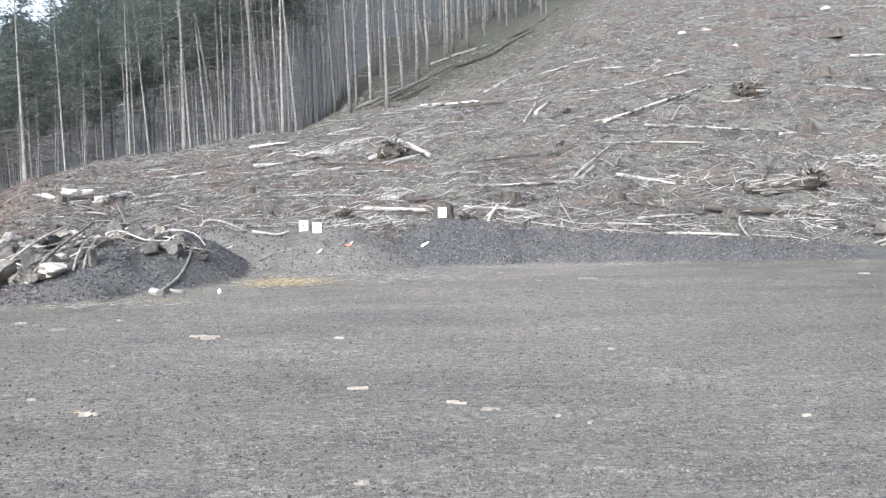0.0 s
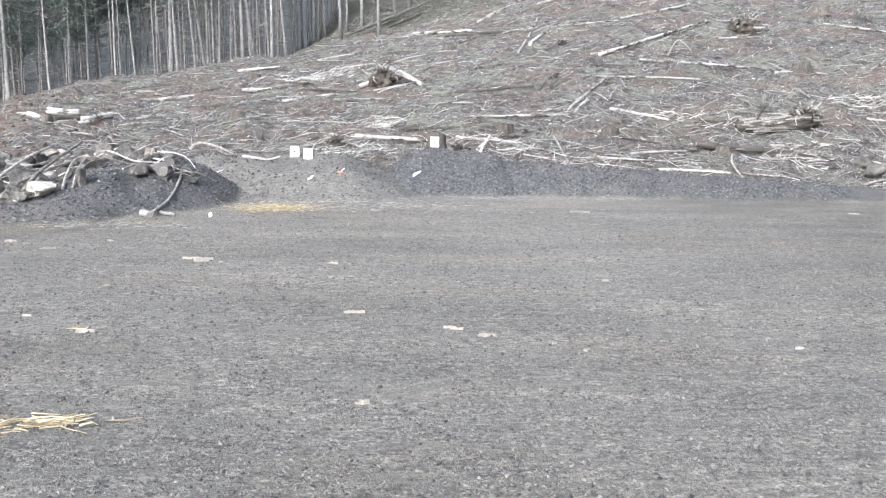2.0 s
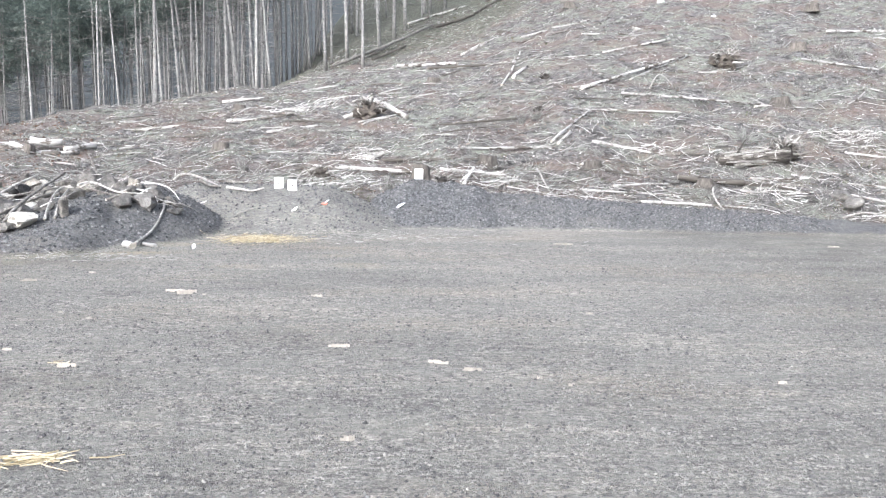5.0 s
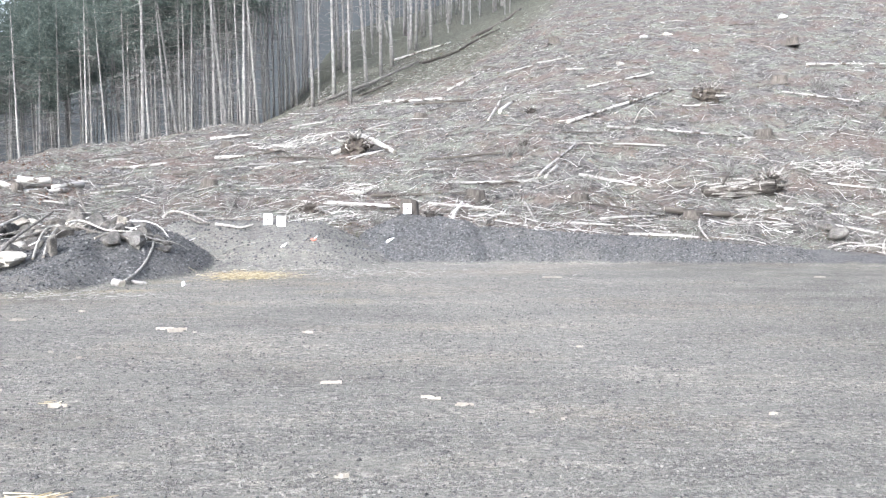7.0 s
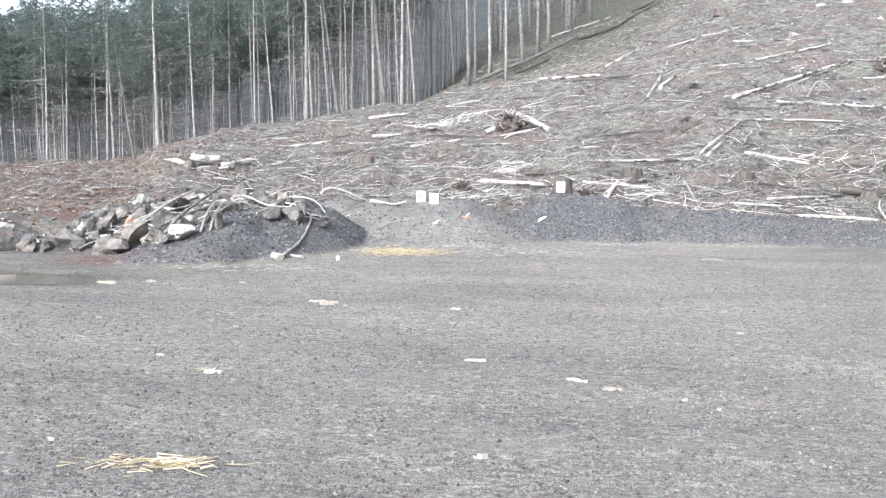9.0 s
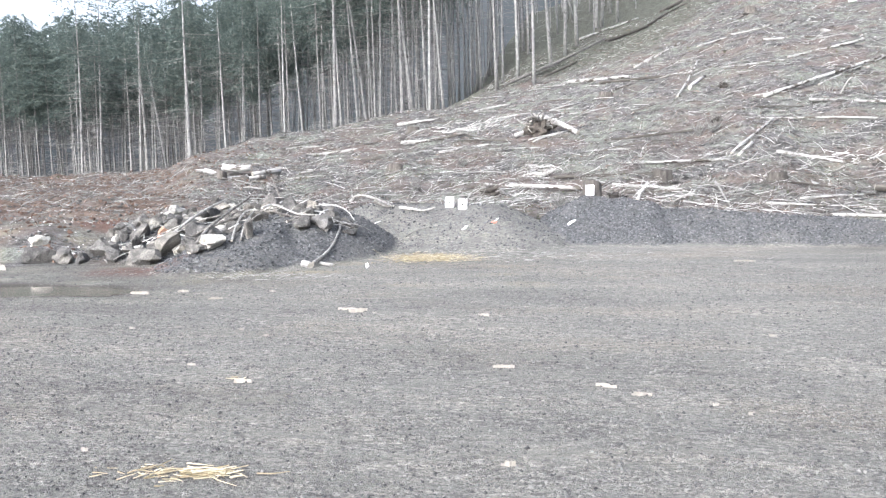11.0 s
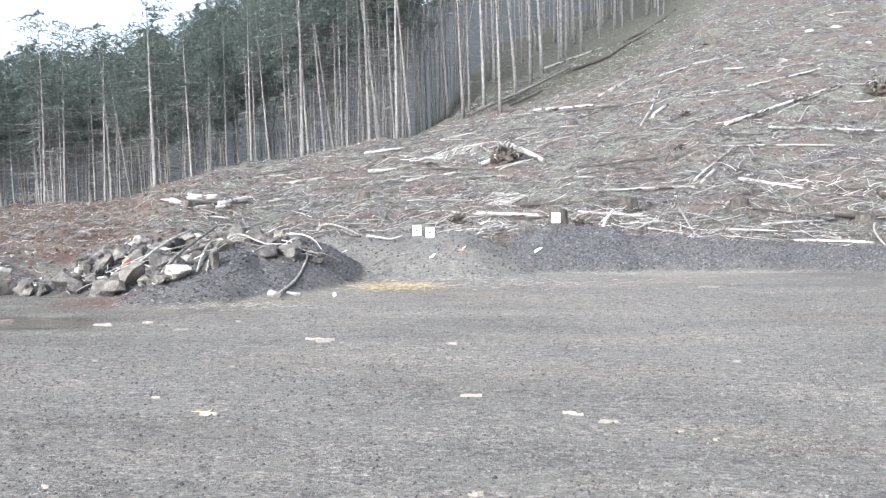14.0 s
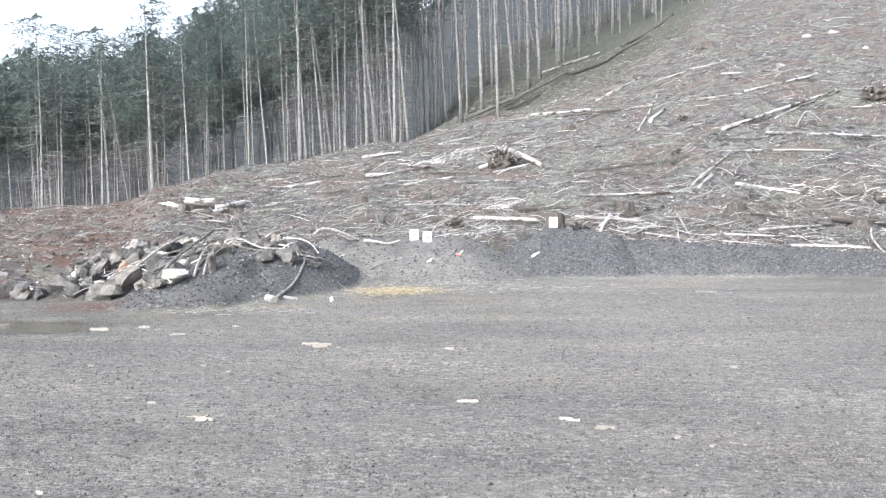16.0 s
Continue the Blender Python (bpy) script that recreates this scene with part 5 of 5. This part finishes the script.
PALEBITS = stick_material("bleached_bits", (0.192, 0.185, 0.172), (0.37, 0.363, 0.346), (0.562, 0.556, 0.544))
scatter_sticks("pale_sticks", 2600, 63, 0.2, 1.3, 0.005, 0.013, PALEBITS, "long thin bleached sticks strewn over the slope", lift=0.12, along=0.5, bend=0.1)
pale_heap(14.3, 31.2, 0.8, 0.5, 60, 71, "heap of bleached broken branches on the slope")
pale_heap(16.0, 31.6, 0.8, 0.4, 30, 72, "heap of bleached broken branches beside a stump")
pale_heap(-6.7, 40.6, 0.75, 0.8, 110, 73, "heap of bleached brash on the slope")
pale_heap(-2.55, 29.0, 0.3, 0.35, 46, 74, "small heap of white splinters on the slope")
pale_heap(-3.3, 26.0, 0.8, 0.35, 36, 75, "drift of white branches behind the gravel bank")
pale_heap(1.6, 25.6, 0.8, 0.4, 28, 76, "drift of pale branches behind the gravel bank")
pale_heap(7.6, 29.6, 0.9, 0.6, 30, 77, "drift of pale branches beside a rotten log")
pale_heap(10.0, 26.1, 0.8, 0.5, 22, 78, "tangle of pale branches beside a rotting log")
pale_heap(-9.3, 17.9, 0.9, 0.7, 46, 81, "short pale broken sticks among the tipped rocks")
pale_heap(-7.3, 18.9, 0.8, 0.3, 26, 82, "short pale broken sticks on the crest of the heap")
pale_heap(-7.2, 20.4, 0.9, 0.35, 20, 79, "pale sticks lying behind the rocks")
pale_heap(12.6, 24.3, 0.5, 0.3, 14, 80, "pale sticks among the stones")


def scatter_chips():
    x, y, r = on_slope(6500, 61, near=17.5, power=1.5)
    n = len(x)
    s = r.uniform(0.012, 0.04, n) * (1 + (y - 25) * 0.018)
    v, f = pebbles(x, y, ground(x, y) + s * 0.4, s, 62, (1.5, 0.9, 0.5))
    tagged(new("pale_chips", mesh_from("pale_chips", v, f, [PALEBITS], False)), "pale wood chips and bark scraps over the slope", "debris", kind="stuff")


OCTA = np.array([(1, 0, 0), (0, 1, 0), (-1, 0, 0), (0, -1, 0), (0, 0, 1), (0, 0, -1)], float)
OCTF = np.array([(0, 1, 4), (1, 2, 4), (2, 3, 4), (3, 0, 4), (1, 0, 5), (2, 1, 5), (3, 2, 5), (0, 3, 5)])


def pebbles(x, y, z, size, seed, shape=(1.15, 0.9, 0.7)):
    """Vertices and faces of very many small broken stones."""
    r = np.random.RandomState(seed)
    n = len(x)
    v = OCTA[None] * (np.array(shape)[None, None] * r.uniform(0.55, 1.35, (n, 6, 1))) + r.uniform(-0.28, 0.28, (n, 6, 3))
    a, b = r.uniform(0, 6.2832, n), r.uniform(-0.6, 0.6, n)
    ca, sa, cb, sb = np.cos(a)[:, None], np.sin(a)[:, None], np.cos(b)[:, None], np.sin(b)[:, None]
    vx, vy, vz = v[..., 0], v[..., 1] * cb - v[..., 2] * sb, v[..., 1] * sb + v[..., 2] * cb
    v = np.stack([vx * ca - vy * sa, vx * sa + vy * ca, vz], -1) * size[:, None, None] + np.stack([x, y, z], -1)[:, None]
    return v.reshape(-1, 3), (np.arange(n)[:, None, None] * 6 + OCTF[None]).reshape(-1, 3)


scatter_chips()


def scatter_dirt():
    """Clods and broken stones on the red brown dirt behind the rocks."""
    r = np.random.RandomState(64)
    y = r.uniform(16.5, 40, 15000)
    x = y * r.uniform(-0.8, -0.4, len(y))
    keep = (edge_of_gravel(x, y) > 0.1) & (heaps(x, y) < hill(x, y) + 0.02) & (waves(x, y, 1.8, 65) + r.normal(0, 0.8, len(y)) > 0.2)
    x, y = x[keep], y[keep]
    s = (0.014 + 0.06 * r.random_sample(len(x)) ** 3) * (1 + (y - 20) * 0.01)
    third = np.arange(len(x)) % 6
    for name, sel, mat, label in (("dirt_clods", third < 3, REDBITS, "red brown clods over the disturbed dirt"), ("dirt_stones", third >= 3, STONES, "small grey stones over the disturbed dirt")):
        v, f = pebbles(x[sel], y[sel], ground(x[sel], y[sel]) + s[sel] * 0.3, s[sel], 66)
        tagged(new(name, mesh_from(name, v, f, [mat], False)), label, "debris", kind="stuff")


REDBITS = stick_material("red_clods", (0.0444, 0.0274, 0.0207), (0.104, 0.0651, 0.0474), (0.192, 0.133, 0.104))
scatter_dirt()


def scatter_gravel():
    r = np.random.RandomState(81)
    n = 95000
    y = 3.6 + 15 * r.random_sample(n) ** 1.5
    x = r.uniform(-0.86, 0.62, n) * (y + 0.6)
    drift = waves(x, y, 1.3, 82) + r.normal(0, 0.9, n)
    keep = (drift > -0.5) & (edge_of_gravel(x, y) < 0) & (heaps(x, y) < 0.05)
    x, y = x[keep], y[keep]
    s = 0.0055 + 0.012 * r.random_sample(len(x)) ** 3
    s *= 1 + (y - 4) * 0.02
    v, f = pebbles(x, y, ground(x, y) + s * 0.25, s, 83)
    tagged(new("loose_gravel", mesh_from("loose_gravel", v, f, [STONES], False)), "loose crushed grey stone strewn over the yard", "gravel", kind="stuff")
    n = 1700
    y = 3.6 + 13 * r.random_sample(n) ** 1.3
    x = r.uniform(-0.86, 0.62, n) * (y + 0.6)
    s = r.uniform(0.008, 0.02, n)
    v, f = pebbles(x, y, ground(x, y) + s * 0.3, s, 84)
    tagged(new("dark_clods", mesh_from("dark_clods", v, f, [CLODS], False)), "dark stone clods lying on the gravel yard", "gravel", kind="stuff")
    n = 62000
    x, y = r.uniform(-11, 10, n), r.uniform(14.4, 25.2, n)
    keep = (heaps(x, y) > 0.06) & (heaps(x, y) > hill(x, y) - 0.02) & (r.random_sample(n) < 0.2 + fresh_stone(x, y))
    x, y = x[keep], y[keep]
    s = 0.013 + 0.026 * r.random_sample(len(x)) ** 2
    v, f = pebbles(x, y, ground(x, y) + s * 0.2, s, 85)
    tagged(new("heap_gravel", mesh_from("heap_gravel", v, f, [HEAPSTONES], False)), "coarse dark crushed stone of the tipped heaps", "gravel", kind="stuff")


CLODS = stick_material("dark_clods", (0.037, 0.037, 0.0385), (0.0592, 0.0592, 0.0592), (0.0962, 0.0925, 0.0888))
HEAPSTONES = stick_material("dark_crushed_stone", (0.025, 0.026, 0.029), (0.075, 0.077, 0.081), (0.17, 0.17, 0.172))
scatter_gravel()


def scatter_grass(name, n, seed, lo, hi, material, label, clump, power=1.7, need=0.0):
    x, y, r = on_slope(n, seed, near=22.5, power=power)
    keep = (waves(x, y, 3.2, seed + 5) + r.uniform(-0.8, 0.8, len(x)) > need) & ((x / y > -0.44) | (y > 29) & (r.random_sample(len(x)) < 0.4))
    x, y = np.repeat(x[keep], clump), np.repeat(y[keep], clump)
    x, y = x + r.normal(0, 0.10, len(x)), y + r.normal(0, 0.10, len(x))
    base = np.stack([x, y, ground(x, y) - 0.01], 1)
    grow = 1 + (y - 25) * 0.006
    v, f = blades(base, r.uniform(lo, hi, len(x)), r.uniform(0.005, 0.011, len(x)) * grow, seed, 0.6)
    tagged(new(name, mesh_from(name, v, f, [material], False)), label, "grass", kind="stuff")


scatter_grass("dry_grass", 11000, 91, 0.08, 0.26, GRASS, "dry bleached grass tufts over the slope", 9)
scatter_grass("green_weeds", 2600, 92, 0.10, 0.30, WEED, "low olive weeds scattered over the slope", 10, need=0.4)


def scatter_straw():
    r = np.random.RandomState(95)
    def lay(name, x, y, sx, sy, n, lo, hi, rad, label, material, turn=0.1, spread=0.6):
        px, py = r.normal(x, sx, n), r.normal(y, sy, n)
        keep = heaps(px, py) < 0.06
        px, py = px[keep], py[keep]
        n = len(px)
        ang, ln = r.normal(turn, spread, n), r.uniform(lo, hi, n)
        dx, dy = np.cos(ang) * ln / 2, np.sin(ang) * ln / 2
        s = np.stack([px - dx, py - dy, ground(px - dx, py - dy) + r.uniform(0.004, 0.03, n)], 1)
        e = np.stack([px + dx, py + dy, ground(px + dx, py + dy) + r.uniform(0.004, 0.05, n)], 1)
        v, f = tubes(s, e, r.uniform(rad * 0.6, rad * 1.3, n), 4, 0.08, int(r.randint(999)), 2)
        tagged(new(name, mesh_from(name, v, f, [material])), label, "straw", kind="stuff")
    lay("wood_splinters", -2.47, 5.15, 0.11, 0.05, 34, 0.08, 0.3, 0.008, "golden wood splinters heaped on the gravel", STRAW, 0.15, 0.35)
    lay("loose_splinters", -2.75, 5.1, 0.2, 0.07, 60, 0.04, 0.14, 0.005, "fine yellow splinters scattered on the gravel", STRAW)
    lay("straw_patch", -3.9, 18.35, 0.42, 0.42, 1100, 0.06, 0.22, 0.004, "golden dry grass flattened on the gravel", STRAW, 0.1, 0.9)
    lay("straw_verge", -6.4, 14.95, 0.9, 0.25, 420, 0.06, 0.22, 0.004, "yellowed grass along the foot of the heap", GRASS, 0.3, 0.9)
    lay("straw_bits", -2.0, 19.3, 1.6, 0.7, 500, 0.06, 0.22, 0.005, "thin dry straw scattered before the bank", GRASS, 0.1, 0.9)
    lay("chip_shreds", -3.36, 7.52, 0.05, 0.02, 9, 0.05, 0.13, 0.006, "shredded pale wood lying on the gravel", STRAW, 0.1, 0.3)


scatter_straw()
